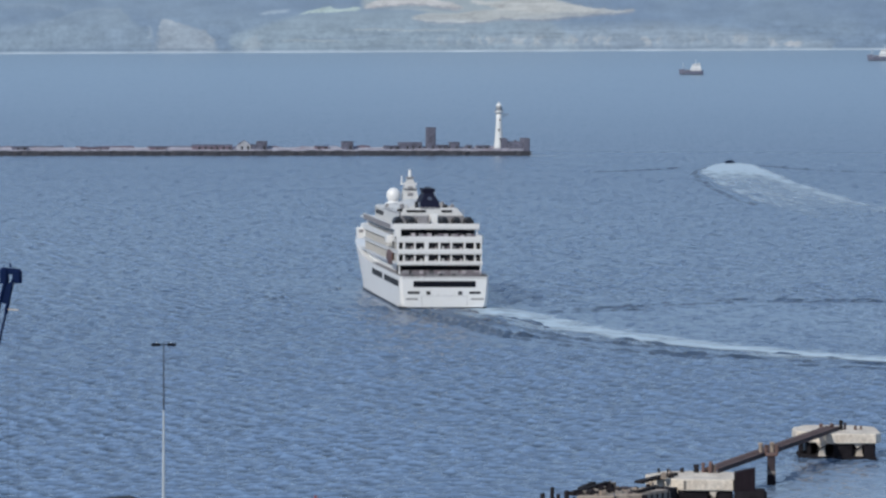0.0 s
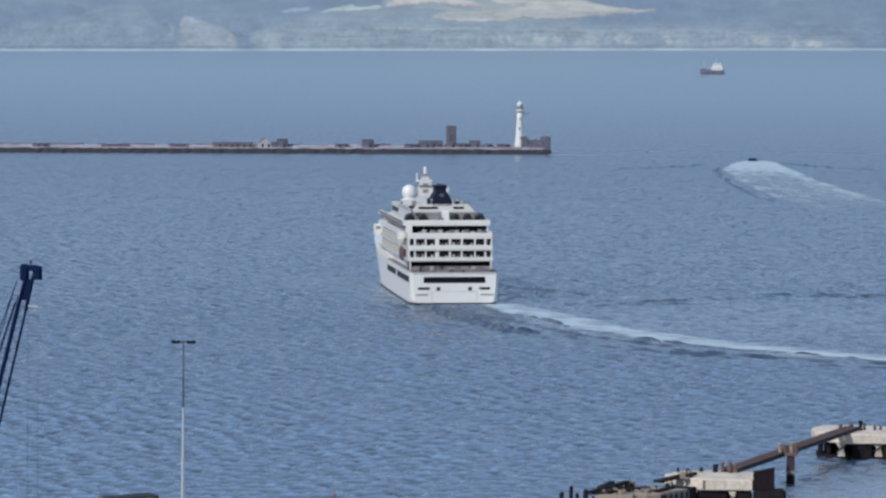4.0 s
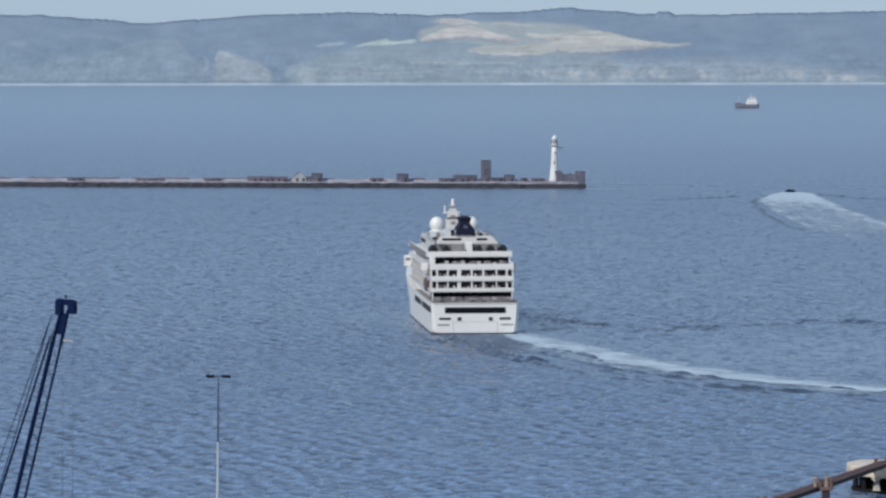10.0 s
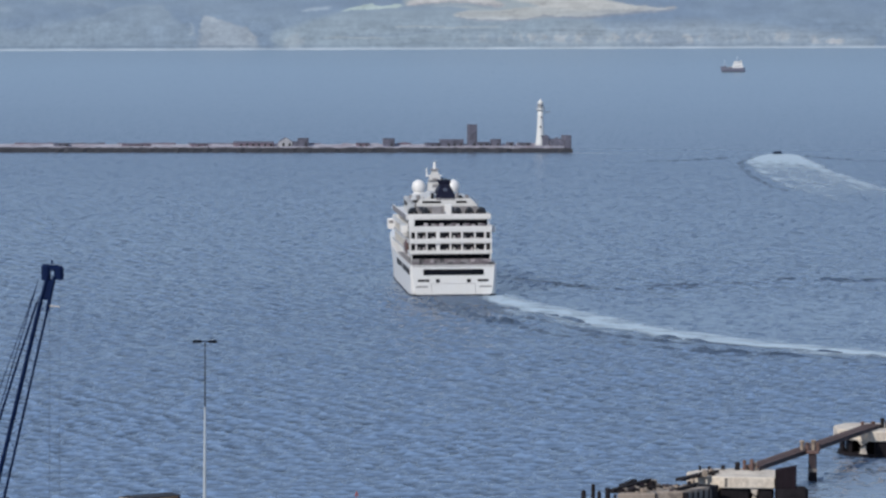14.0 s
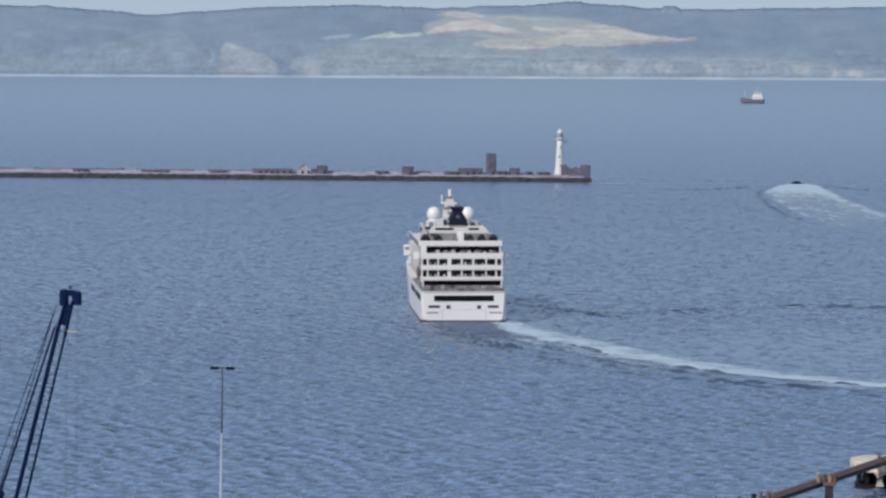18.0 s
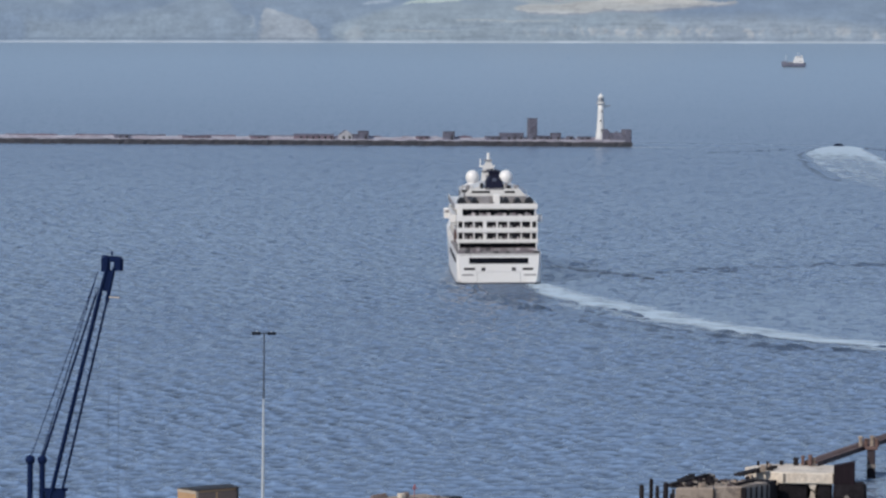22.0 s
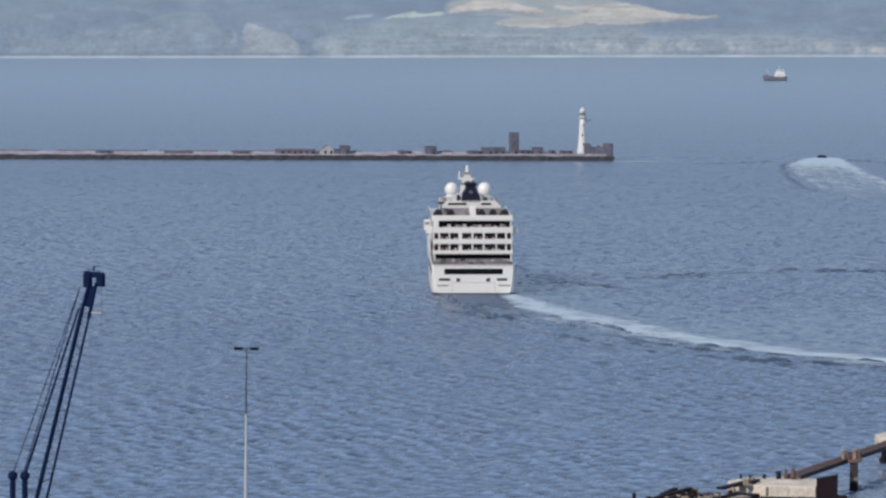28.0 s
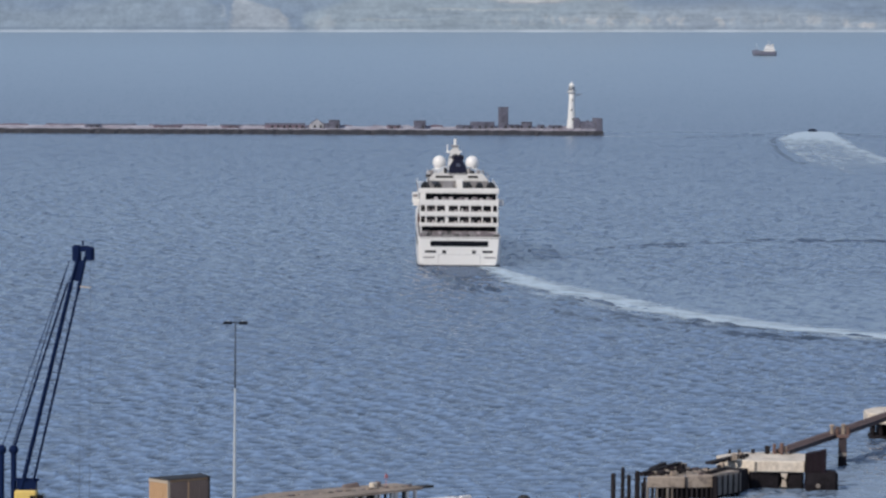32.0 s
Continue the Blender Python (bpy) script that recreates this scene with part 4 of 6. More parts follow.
# ---- the cruise ship ----
def build_ship():
    ship = thing("cruise_ship", pose(0, 0, 0), "white expedition cruise ship with a dark blue funnel, under way", "ship")
    # hull
    st = [(0.0, 9.7, 10.25, 0, 7.8), (0.8, 10.5, 10.75, 0, 7.8), (4, 10.8, 10.8, 0, 7.8), (30, 10.8, 10.8, 0, 7.8), (60, 10.8, 10.8, 0, 7.8), (84, 10.5, 10.8, 0, 8.4), (98, 9.0, 10.7, 0.4, 10.6), (112, 6.2, 9.6, 1.2, 11.2), (124, 3.2, 7.2, 2.4, 11.8), (132, 1.2, 4.4, 3.8, 12.2), (136, 0.25, 0.9, 5.0, 12.4)]
    rings = []
    for y, w, t, dy, h in st:
        m = w * 0.5 + t * 0.5
        r = max(0.0, 0.85 - 0.2 * y)                 # the lower corners of the stern are rounded off
        q = [(w * 0.98 - r, y, -1.5), (w - r, y, 0.3), (w - 0.32 * r, y, 0.85), (w - 0.05 * r, y, 1.6), (m, y + dy * 0.5, h * 0.5), (t, y + dy, h)]
        rings.append([(-a, b, c) for a, b, c in q] + [(a, b, c) for a, b, c in reversed(q)])
    hull = part("hull", Shape().rings(rings), M_WHITE, ship, "white steel hull", smooth=False)
    boot, boot_rings = Shape(), []
    for y, w, t, dy, h in st:
        r, b = max(0.0, 0.85 - 0.2 * y), 0.04 if y == 0 else 0.0
        ring = [(-w + r - 0.04, y - b, -1.0), (-w + r - 0.04, y - b, 0.3), (-w + 0.6 * r - 0.04, y - b, 0.55)]
        boot_rings.append(ring + [(-a, c, d) for a, c, d in reversed(ring)])
    boot.rings(boot_rings)
    part("boot_topping", boot, M_BOOT, hull, "dark paint along the waterline")
    part("stern_window", Shape().chamfer(-7.5, -0.06, 5.35, 7.5, 0.02, 6.8, 0.02), M_GLASS, hull, "dark strip of stern glazing")
    for x0, x1, z0, z1 in ((-8.9, -6.0, 3.7, 4.3), (-4.4, -3.4, 3.5, 4.35), (3.3, 4.3, 3.5, 4.35), (6.0, 8.7, 3.7, 4.3)):
        part("mooring_port", Shape().box(x0, -0.05, z0, x1, 0.02, z1), M_DARK, hull, "dark mooring opening")
    for x0, x1 in ((-9.3, -6.4), (6.4, 9.5)):
        part("lettering", Shape().box(x0, -0.045, 2.3, x1, 0.02, 2.65), M_GREY, hull, "unreadable lettering as a grey bar")
    part("stern_door", Shape().box(-5.5, -0.03, 0.7, -5.42, 0.02, 3.2).box(5.42, -0.03, 0.7, 5.5, 0.02, 3.2).box(-5.5, -0.03, 3.2, 5.5, 0.02, 3.26), M_GREY, hull, "seam of the stern platform")
    for sx in (-1, 1):
        for y0, y1 in ((3, 33), (37.5, 60)):
            a, b = sorted((sx * 10.7, sx * 10.86))
            part("side_window", Shape().box(a, y0, 5.3, b, y1, 6.75), M_DARK, hull, "dark strip of side windows")
    part("main_deck", Shape().box(-10.5, 0.4, 7.804, 10.5, 90, 7.9), M_GREY, ship, "grey promenade deck")
    # terrace at the stern, main deck
    rail = part("railing", Shape().tube((-10.3, 0.35, 8.95), (10.3, 0.35, 8.95), 0.045, n=5), M_GREY, ship, "grey stern railing")
    for z in (8.2, 8.55):
        part("rail_bar", Shape().tube((-10.3, 0.35, z), (10.3, 0.35, z), 0.045, n=5), M_GREY, rail)
    for i in range(25):
        part("rail_post", Shape().tube((-10.3 + 20.6 * i / 24, 0.35, 7.85), (-10.3 + 20.6 * i / 24, 0.35, 8.95), 0.05, n=5), M_GREY, rail)
    tone = random.Random(21)
    for i in range(26):
        x, y = tone.uniform(-9.6, 9.6), tone.uniform(1.4, 8.2)
        w, h = tone.uniform(0.35, 0.9), tone.uniform(0.7, 1.25)
        part("deck_furniture", Shape().chamfer(x - w, y, 7.9, x + w, y + tone.uniform(0.7, 1.3), 7.9 + h, 0.1), (M_MAUVE, M_DARK, M_GREY, M_BLUSH, M_MAUVE)[i % 5], ship, "tables and seats on the terrace")
    for i in range(14):
        x = -10.2 + 20.4 * i / 14
        part("glass_screen", Shape().box(x + 0.05, 0.42, 7.95, x + 1.4, 0.46, 8.4 + 0.2 * tone.random()), (M_MAUVE, M_DARK, M_MAUVE, M_GREY)[tone.randrange(4)], ship, "tinted glass screen behind the railing")
    part("bar_counter", Shape().chamfer(-9.6, 9.4, 7.9, 9.6, 10.1, 8.85, 0.1), M_MAUVE, ship, "mauve-grey bar counter on the terrace")
    part("terrace_wall", Shape().box(-10.1, 12.0, 7.9, 10.1, 12.3, 10.1), M_GLASS, ship, "dark glazed lounge front")
    part("rubbing_strake", Shape().box(-10.15, -0.03, 7.45, 10.15, 0.02, 7.62), M_GREY, hull, "grey rubbing strake under the terrace")
    for x in (-9.9, 9.9):
        part("pillar", Shape().box(x - 0.16, 8.9, 7.9, x + 0.16, 9.3, 10.1), M_WHITE, ship)
    # accommodation core, then each deck edge with its parapet
    part("accommodation", Shape().box(-8.9, 12.32, 7.9, 8.9, 92, 15.5), M_WHITE, ship, "white accommodation block")
    part("lounge", Shape().box(-8.9, 20.42, 15.81, 8.9, 92, 18.39), M_WHITE, ship, "white lounge deck walls")
    for zp, zt, y0, hw in ((10.1, 11.1, 8.8, 10.35), (12.7, 14.0, 9.2, 10.3), (15.5, 17.0, 10.0, 10.35), (18.4, 19.8, 16.8, 10.6)):
        d = Shape().box(-hw, y0, zp, hw, 92 if zp < 18 else 90, zp + 0.3)
        part("deck_slab", d, M_WHITE, ship)
        part("aft_parapet", Shape().chamfer(-hw, y0 - 0.12, zp + 0.304, hw, y0 + 0.12, zt, 0.04), M_WHITE, ship, "white aft bulwark")
        for sx in (-1, 1):
            a, b = sorted((sx * (hw - 0.2), sx * hw))
            part("side_parapet", Shape().box(a, y0 + 0.13, zp + 0.304, b, 88 if zp < 18 else 84, zt - (0.15 if zp > 14 else 0.4)), M_OFFWHITE if zp < 14 else M_WHITE, ship, "pale side bulwark")
    # two rows of balconies facing aft, eight bays each
    edges = (-10.2, -9.0, -8.3, -6.3, -5.7, -3.8, -2.6, -0.4, 0.3, 2.5, 3.2, 5.8, 6.4, 8.3, 9.0, 10.2)
    for z0, z1 in ((11.1, 12.7), (14.0, 15.5)):
        part("cabin_front", Shape().box(-10.1, 11.4, z0 - 1.0, 10.1, 11.6, z1), M_CABIN, ship, "dark glass balcony doors")
        for a, b in zip(edges[1:-1:2], edges[2:-1:2]):
            part("balcony_divider", Shape().box(a + 0.13, 9.7, z0 - 0.99, b - 0.13, 11.39, z1), M_WHITE, ship)
        for sx in (-10.2, 9.95):
            part("corner_post", Shape().box(sx, 9.3, z0 - 0.99, sx + 0.25, 11.39, z1), M_WHITE, ship)
        for k, x in enumerate((-7.9, -6.7, -4.4, -3.2, -2.0, -0.9, 0.9, 2.1, 3.6, 5.3, 6.8, 7.9)):
            h = z0 + 0.08 + 0.62 * abs(math.sin(k * 2.7 + z0))
            part("balcony_chair", Shape().chamfer(x - 0.3, 10.2, z0 - 0.99, x + 0.25, 10.35, h, 0.08).box(x - 0.3, 10.36, z0 - 0.6, x + 0.25, 10.9, z0 - 0.5), (M_GREY, M_BLUSH, M_OFFWHITE, M_MAUVE)[k % 4], ship, "pale balcony chair")
    # balconies down both sides
    for sx in (-1, 1):
        for z0, z1 in ((10.104, 12.7), (13.004, 15.5)):
            a, b = sorted((sx * 8.9, sx * 8.98))
            part("side_glazing", Shape().box(a, 13, z0 + 0.2, b, 84, z1 - 0.1), M_CABIN, ship, "dark row of side cabin windows")
            for k in range(18):
                y = 13.5 + 4.1 * k
                a2, b2 = sorted((sx * 9.0, sx * 10.1))
                part("balcony_divider", Shape().box(a2, y, z0, b2, y + 0.15, z1), M_OFFWHITE, ship)
        a, b = sorted((sx * 8.92, sx * 8.99))
        part("lounge_window", Shape().box(a, 24, 17.1, b, 86, 18.3), M_GLASS, ship, "dark lounge glazing")
    for sx in (-1, 1):
        a, b = sorted((sx * 10.604, sx * 10.64))
        part("windbreak", Shape().box(a, 22, 18.15, b, 83, 19.45), M_GREY, ship, "grey tinted windbreak along the upper deck")
    part("observation_wall", Shape().box(-9.9, 20.2, 15.9, 9.9, 20.4, 18.38), M_GLASS, ship, "dark glazed aft lounge")
    for x in (10.05,):
        part("pillar", Shape().box(x - 0.12, 17.3, 15.81, x + 0.15, 17.6, 18.39), M_WHITE, ship)
    for k in range(13):
        x = -7.0 + 1.3 * k + 0.4 * math.sin(k * 4.1)
        part("deck_furniture", Shape().chamfer(x - 0.5, 12.0 + (k % 3), 15.82, x + 0.5, 13.0 + (k % 3), 17.15 + 0.45 * abs(math.sin(k * 1.9)), 0.1), (M_MAUVE, M_BLUSH, M_GREY)[k % 3], ship, "seats on the aft lounge deck")
    for x, y in ((-10.35, 16.9), (10.05, 16.9)):
        part("deck_stair", Shape().box(x, 11, 15.81, x + 0.3, 16.7, 17.2), M_WHITE, ship)
    part("stair_housing", Shape().chamfer(-10.1, 16.0, 15.81, -8.7, 19.8, 18.39, 0.1), M_WHITE, ship, "white stair housing")
    # lifeboats
    for sx in (-1, 1):
        for y0 in (20,):
            lb = Shape()
            lb.rings([[(sx * 10.25 + 0.65 * w * math.cos(a), y0 + y, 11.3 + 0.9 * h * math.sin(a)) for a in [6.2832 * i / 10 for i in range(10)]] for y, w, h in ((0, 0.3, 1.0), (1.0, 0.7, 1.8), (4, 0.8, 2.1), (8, 0.8, 2.1), (10.5, 0.65, 1.6), (11.8, 0.2, 0.6))])
            boat = part("lifeboat", lb, M_ORANGE, ship, "red lifeboat in its davits, shade put into its colour")
            for yy in (y0 + 2, y0 + 9.5):
                part("davit", Shape().tube((sx * 9.0, yy, 14.0), (sx * 10.65, yy, 13.9), 0.14, n=6).tube((sx * 10.65, yy, 13.9), (sx * 10.65, yy, 13.0), 0.09, n=6), M_WHITE, boat)
    # bridge and wings
    part("bridge", Shape().chamfer(-10.2, 84, 12.9, 10.2, 95, 16.6, 0.6), M_WHITE, ship, "white navigation bridge")
    for sx in (-1, 1):
        a, b = sorted((sx * 9.9, sx * 11.7))
        wing = part("bridge_wing", Shape().chamfer(a, 86.5, 12.9, b, 91.5, 15.6, 0.25), M_WHITE, ship)
        a, b = sorted((sx * 10.3, sx * 11.5))
        part("wing_window", Shape().box(a, 86.44, 14.4, b, 86.52, 15.2), M_GREY, wing, "dark wing window")
        a, b = sorted((sx * 10.36, sx * 11.9))
        part("viewing_balcony", Shape().chamfer(a, 19, 15.0, b, 23, 16.8, 0.15), M_WHITE, ship, "white viewing balcony built out over the side")
    # upper deckhouse, casing and funnel
    part("upper_deckhouse", Shape().rings([[(-8.3, 27, 18.71), (-8.3, 60, 18.71), (8.3, 60, 18.71), (8.3, 27, 18.71)], [(-7.9, 27.6, 21.6), (-7.9, 60, 21.6), (7.9, 60, 21.6), (7.9, 27.6, 21.6)],
                                           [(-6.4, 28.4, 23.2), (-6.4, 59, 23.2), (6.4, 59, 23.2), (6.4, 28.4, 23.2)]]), M_OFFWHITE, ship, "white upper deckhouse")
    part("forward_deckhouse", Shape().chamfer(-7.8, 60.01, 18.71, 7.8, 82, 21.9, 0.4), M_OFFWHITE, ship, "white forward deckhouse")
    for sx in (-1, 1):
        a, b = sorted((sx * 7.79, sx * 7.83))
        part("deckhouse_window", Shape().box(a, 62, 19.8, b, 80, 20.9), M_DARK, ship, "dark deckhouse windows")
        a, b = sorted((sx * 5.4, sx * 7.6))
        part("deck_box", Shape().chamfer(a, 58.0, 21.95, b, 60.5, 22.9, 0.1), M_GREY, ship, "grey equipment box")
    part("casing", Shape().rings([[(-5.4, 29.0, 23.21), (-5.4, 56, 23.21), (5.4, 56, 23.21), (5.4, 29.0, 23.21)], [(-3.0, 30, 24.3), (-3.0, 54, 24.3), (3.0, 54, 24.3), (3.0, 30, 24.3)]]), M_OFFWHITE, ship, "sloping white casing")
    for x0, x1 in ((-6.0, -1.3), (2.6, 5.2)):
        part("vent_slot", Shape().box(x0, 27.7, 22.1, x1, 28.6, 22.65), M_DARK, ship, "dark ventilation slot")
    # grey plate added so the deckhouse front looks shaded
    part("deck_screen", Shape().box(-8.1, 26.6, 18.71, 8.1, 26.9, 21.3), M_GREY, ship, "grey panel painted as the deckhouse front's shade")
    part("deck_light", Shape().tube((-8.0, 24.5, 18.71), (-8.0, 24.5, 22.9), 0.12, n=6).chamfer(-8.7, 24.2, 22.4, -7.4, 24.8, 23.1, 0.1), M_DARK, ship, "dark deck lamp cluster")
    for k, (x, w, h, z) in enumerate(((-7.0, 0.5, 0.9, 23.2), (-5.9, 0.35, 0.7, 23.2), (3.6, 0.6, 0.7, 23.3), (5.4, 0.45, 0.9, 23.2), (6.7, 0.5, 0.6, 21.6), (-3.4, 0.4, 0.8, 23.9), (3.0, 0.35, 0.8, 23.9))):
        part("roof_vent", Shape().chamfer(x - w, 28.6, z - 1.6, x + w, 29.6, z + h, 0.12), (M_GREY, M_OFFWHITE, M_DARK)[k % 3], ship, "ventilator on the upper deck")
    for sx in (-1, 1):
        part("deck_rail", Shape().tube((sx * 8.2, 26.5, 21.9), (sx * 8.2, 60, 21.9), 0.07, n=5).tube((sx * 8.2, 26.5, 22.5), (sx * 8.2, 60, 22.5), 0.07, n=5), M_GREY, ship, "grey deck rail")
    prof = ((2.6, 28.2, 22.9), (2.45, 29.0, 23.9), (2.2, 29.9, 24.8), (1.75, 30.7, 25.6), (1.35, 31.3, 26.2), (1.22, 31.6, 26.6), (1.3, 31.7, 26.75), (1.5, 31.6, 27.0), (1.55, 31.6, 27.75))
    fn = part("funnel", Shape().rings([[(-w + 0.25, y, z), (-w, y + 0.5, z), (-w, 38.2, z), (-w + 0.5, 38.6, z), (w - 0.5, 38.6, z), (w, 38.2, z), (w, y + 0.5, z), (w - 0.25, y, z)] for w, y, z in prof]), M_NAVY, ship, "dark blue waisted funnel with a flared top")
    part("funnel_mark", Shape().rings([[(0.62 * math.cos(i * 0.7854), y, 25.35 + 0.5 * math.sin(i * 0.7854)) for i in range(8)] for y in (30.1, 31.2)]), M_LOGO, fn, "blue-grey emblem as a plain shape")
    for x, y, z in ((-0.5, 34, 28.7), (0.5, 35, 28.6)):
        part("exhaust_pipe", Shape().tube((x, y, 27.5), (x, y, z - 0.5), 0.3), M_DARK, fn)
    # radar mast and domes
    mast = part("mast", Shape().rings([[(-2.5, 67.5, 21.9), (-2.5, 73.5, 21.9), (2.1, 73.5, 21.9), (2.1, 67.5, 21.9)], [(-2.0, 69, 25.5), (-2.0, 72.5, 25.5), (1.6, 72.5, 25.5), (1.6, 69, 25.5)], [(-1.5, 69.6, 27.6), (-1.5, 71.8, 27.6), (1.1, 71.8, 27.6), (1.1, 69.6, 27.6)], [(-0.8, 70, 29), (-0.8, 71.2, 29), (0.5, 71.2, 29), (0.5, 70, 29)]]), M_OFFWHITE, ship, "white radar mast")
    part("crosstree", Shape().chamfer(-2.6, 69.8, 27.4, 1.6, 70.8, 27.8, 0.1).box(-2.5, 69.9, 27.8, -2.2, 70.6, 29.6), M_WHITE, mast)
    part("radar", Shape().chamfer(-1.4, 69.6, 29.0, 0.9, 70.2, 29.4, 0.1), M_GREY, mast)
    part("topmast", Shape().tube((-0.17, 70.6, 29), (-0.17, 70.6, 31.2), 0.5, 0.35), M_WHITE, mast)
    for z, h in ((24.3, 0.9), (26.3, 0.5)):
        part("mast_platform", Shape().chamfer(-2.0, 68.6, z, 1.5, 70.2, z + 0.2, 0.05).box(-0.9, 68.5, z + 0.2, 0.4, 68.7, z + 0.2 + h), M_GREY, mast, "grey radar platform")
    for sx in (-1, 1):
        dome = part("satellite_dome", Shape().ball((sx * 4.5, 69, 24.7), 1.85, 20, 1.05), M_WHITE, ship, "white satellite dome", smooth=True)
        part("pedestal", Shape().lathe(sx * 4.5, 69, [(2.7, 21.9), (2.3, 22.5), (1.5, 23.1), (1.1, 23.4)], 14), M_WHITE, dome)
    # stowed inflatables and boxes on the open deck
    for k, (x, wide) in enumerate(((-8.8, 1.0), (-5.5, 0.85), (2.6, 0.8), (5.6, 0.84), (8.6, 1.0))):
        z = Shape()
        z.rings([[(x + 1.22 * wide * w * math.cos(math.pi * i / 9), y, 18.71 + 0.05 + 0.8 + 2.0 * w * math.sin(math.pi * i / 9) * 0.85 - (0 if 0 < i < 9 else 0.8)) for i in range(10)] for y, w in ((20.2, 0.75), (20.8, 1.0), (24.6, 1.0), (25.6, 0.5))])
        part("inflatable_boat", z, M_RUBBER, ship, "black inflatable boat under a cover")
    part("deck_locker", Shape().chamfer(-4.2, 21, 18.71, -1.6, 24, 21.4, 0.15), M_GREY, ship, "grey deck locker")
    part("deck_locker", Shape().chamfer(-0.6, 23, 18.71, 1.2, 26, 21.8, 0.15), M_WHITE, ship, "white deck locker")
    part("search_mast", Shape().tube((-8.2, 28, 21.9), (-8.2, 28, 24.2), 0.09, n=6), M_WHITE, ship)
    wash(ship)
    return ship


def sheet(name, rows, material, parent=None, label="", z=0.2):
    """A foam sheet: rows of points across it, each (x, y, thickness of the foam)."""
    s = Shape()
    w = len(rows[0])
    s.v = [(p[0], p[1], z) for r in rows for p in r]
    s.f = [(j * w + i, j * w + i + 1, (j + 1) * w + i + 1, (j + 1) * w + i) for j in range(len(rows) - 1) for i in range(w - 1)]
    ob = part(name, s, material, parent, label)
    at = ob.data.attributes.new("thick", "FLOAT", "POINT")
    at.data.foreach_set("value", [p[2] for r in rows for p in r])
    flow, run, last = [], 0.0, None
    for r in rows:
        mid = Vector(r[w // 2][:2])
        run += (mid - last).length if last else 0.0
        last = mid
        for i, p in enumerate(r):
            flow += [run, (Vector(p[:2]) - mid).length * (1 if i > w // 2 else -1), 0.0]
    fv = ob.data.attributes.new("flow", "FLOAT_VECTOR", "POINT")
    fv.data.foreach_set("vector", flow)
    return ob


def wash(ship):
    rows, eddy = [], []
    for j in range(14):
        v = j / 13
        rows.append([(-9.5 + 19 * i / 12 + v * 4, -0.2 - 46 * v, 0.40 * (1 - v) ** 0.7 * min(1, 0.25 + abs(math.sin(i * 1.3 + 0.4))) if 0 < i < 12 else 0) for i in range(13)])
        eddy.append([(-12.5 + (22 - 8 * v) * i / 12 + v * 10, 0.8 - 86 * v, 0.72 * min(1.0, 1.6 * (1 - v), 0.4 * i, 0.4 * (12 - i))) for i in range(13)])
    for sx in (-1, 1):
        dashes("bow_wave", [(sx * (12.3 + 29 * v ** 0.9), 92 - 60 * v) for v in (0, 0.2, 0.4, 0.6, 0.8, 1.0)], 1.6, 0.2, 4.0, "low wave running out from the bow", ship, seed=4 + sx, ridges=1)
    dashes("stern_wave", [(-9.4, -3), (-7.6, -20), (-5, -41), (-1.5, -68), (2.5, -90), (9, -104)], 1.5, 0.9, 3.0, "low wave off the stern quarter", ship, seed=9, ridges=2)
    sheet("eddy", eddy, M_EDDY, ship, "dull churned water behind the propellers", z=0.17)
    sheet("stern_wash", rows, M_FOAM, ship, "streaks of foam behind the stern", z=0.3)


def smooth_line(pts, n):
    """Catmull-Rom through pts."""
    out = []
    p = [pts[0]] + list(pts) + [pts[-1]]
    for k in range(len(pts) - 1):
        for i in range(n):
            t = i / n
            a, b, c, d = (Vector(q) for q in p[k:k + 4])
            out.append(0.5 * ((2 * b) + (c - a) * t + (2 * a - 5 * b + 4 * c - d) * t * t + (3 * b - a - 3 * c + d) * t ** 3))
    return out + [Vector(pts[-1])]


WAKE = [(-8.5, 1152), (-4, 1128), (2, 1099), (8, 1073), (17, 1043), (30.5, 998), (51, 949), (78, 912), (110, 884), (160, 858), (240, 834), (360, 816)]


NEAR_EDGE = [(-12, 1074), (-4, 1046), (7, 1012), (21, 968), (33, 940), (48, 918), (66, 899), (90, 881), (130, 862), (190, 846), (280, 832)]


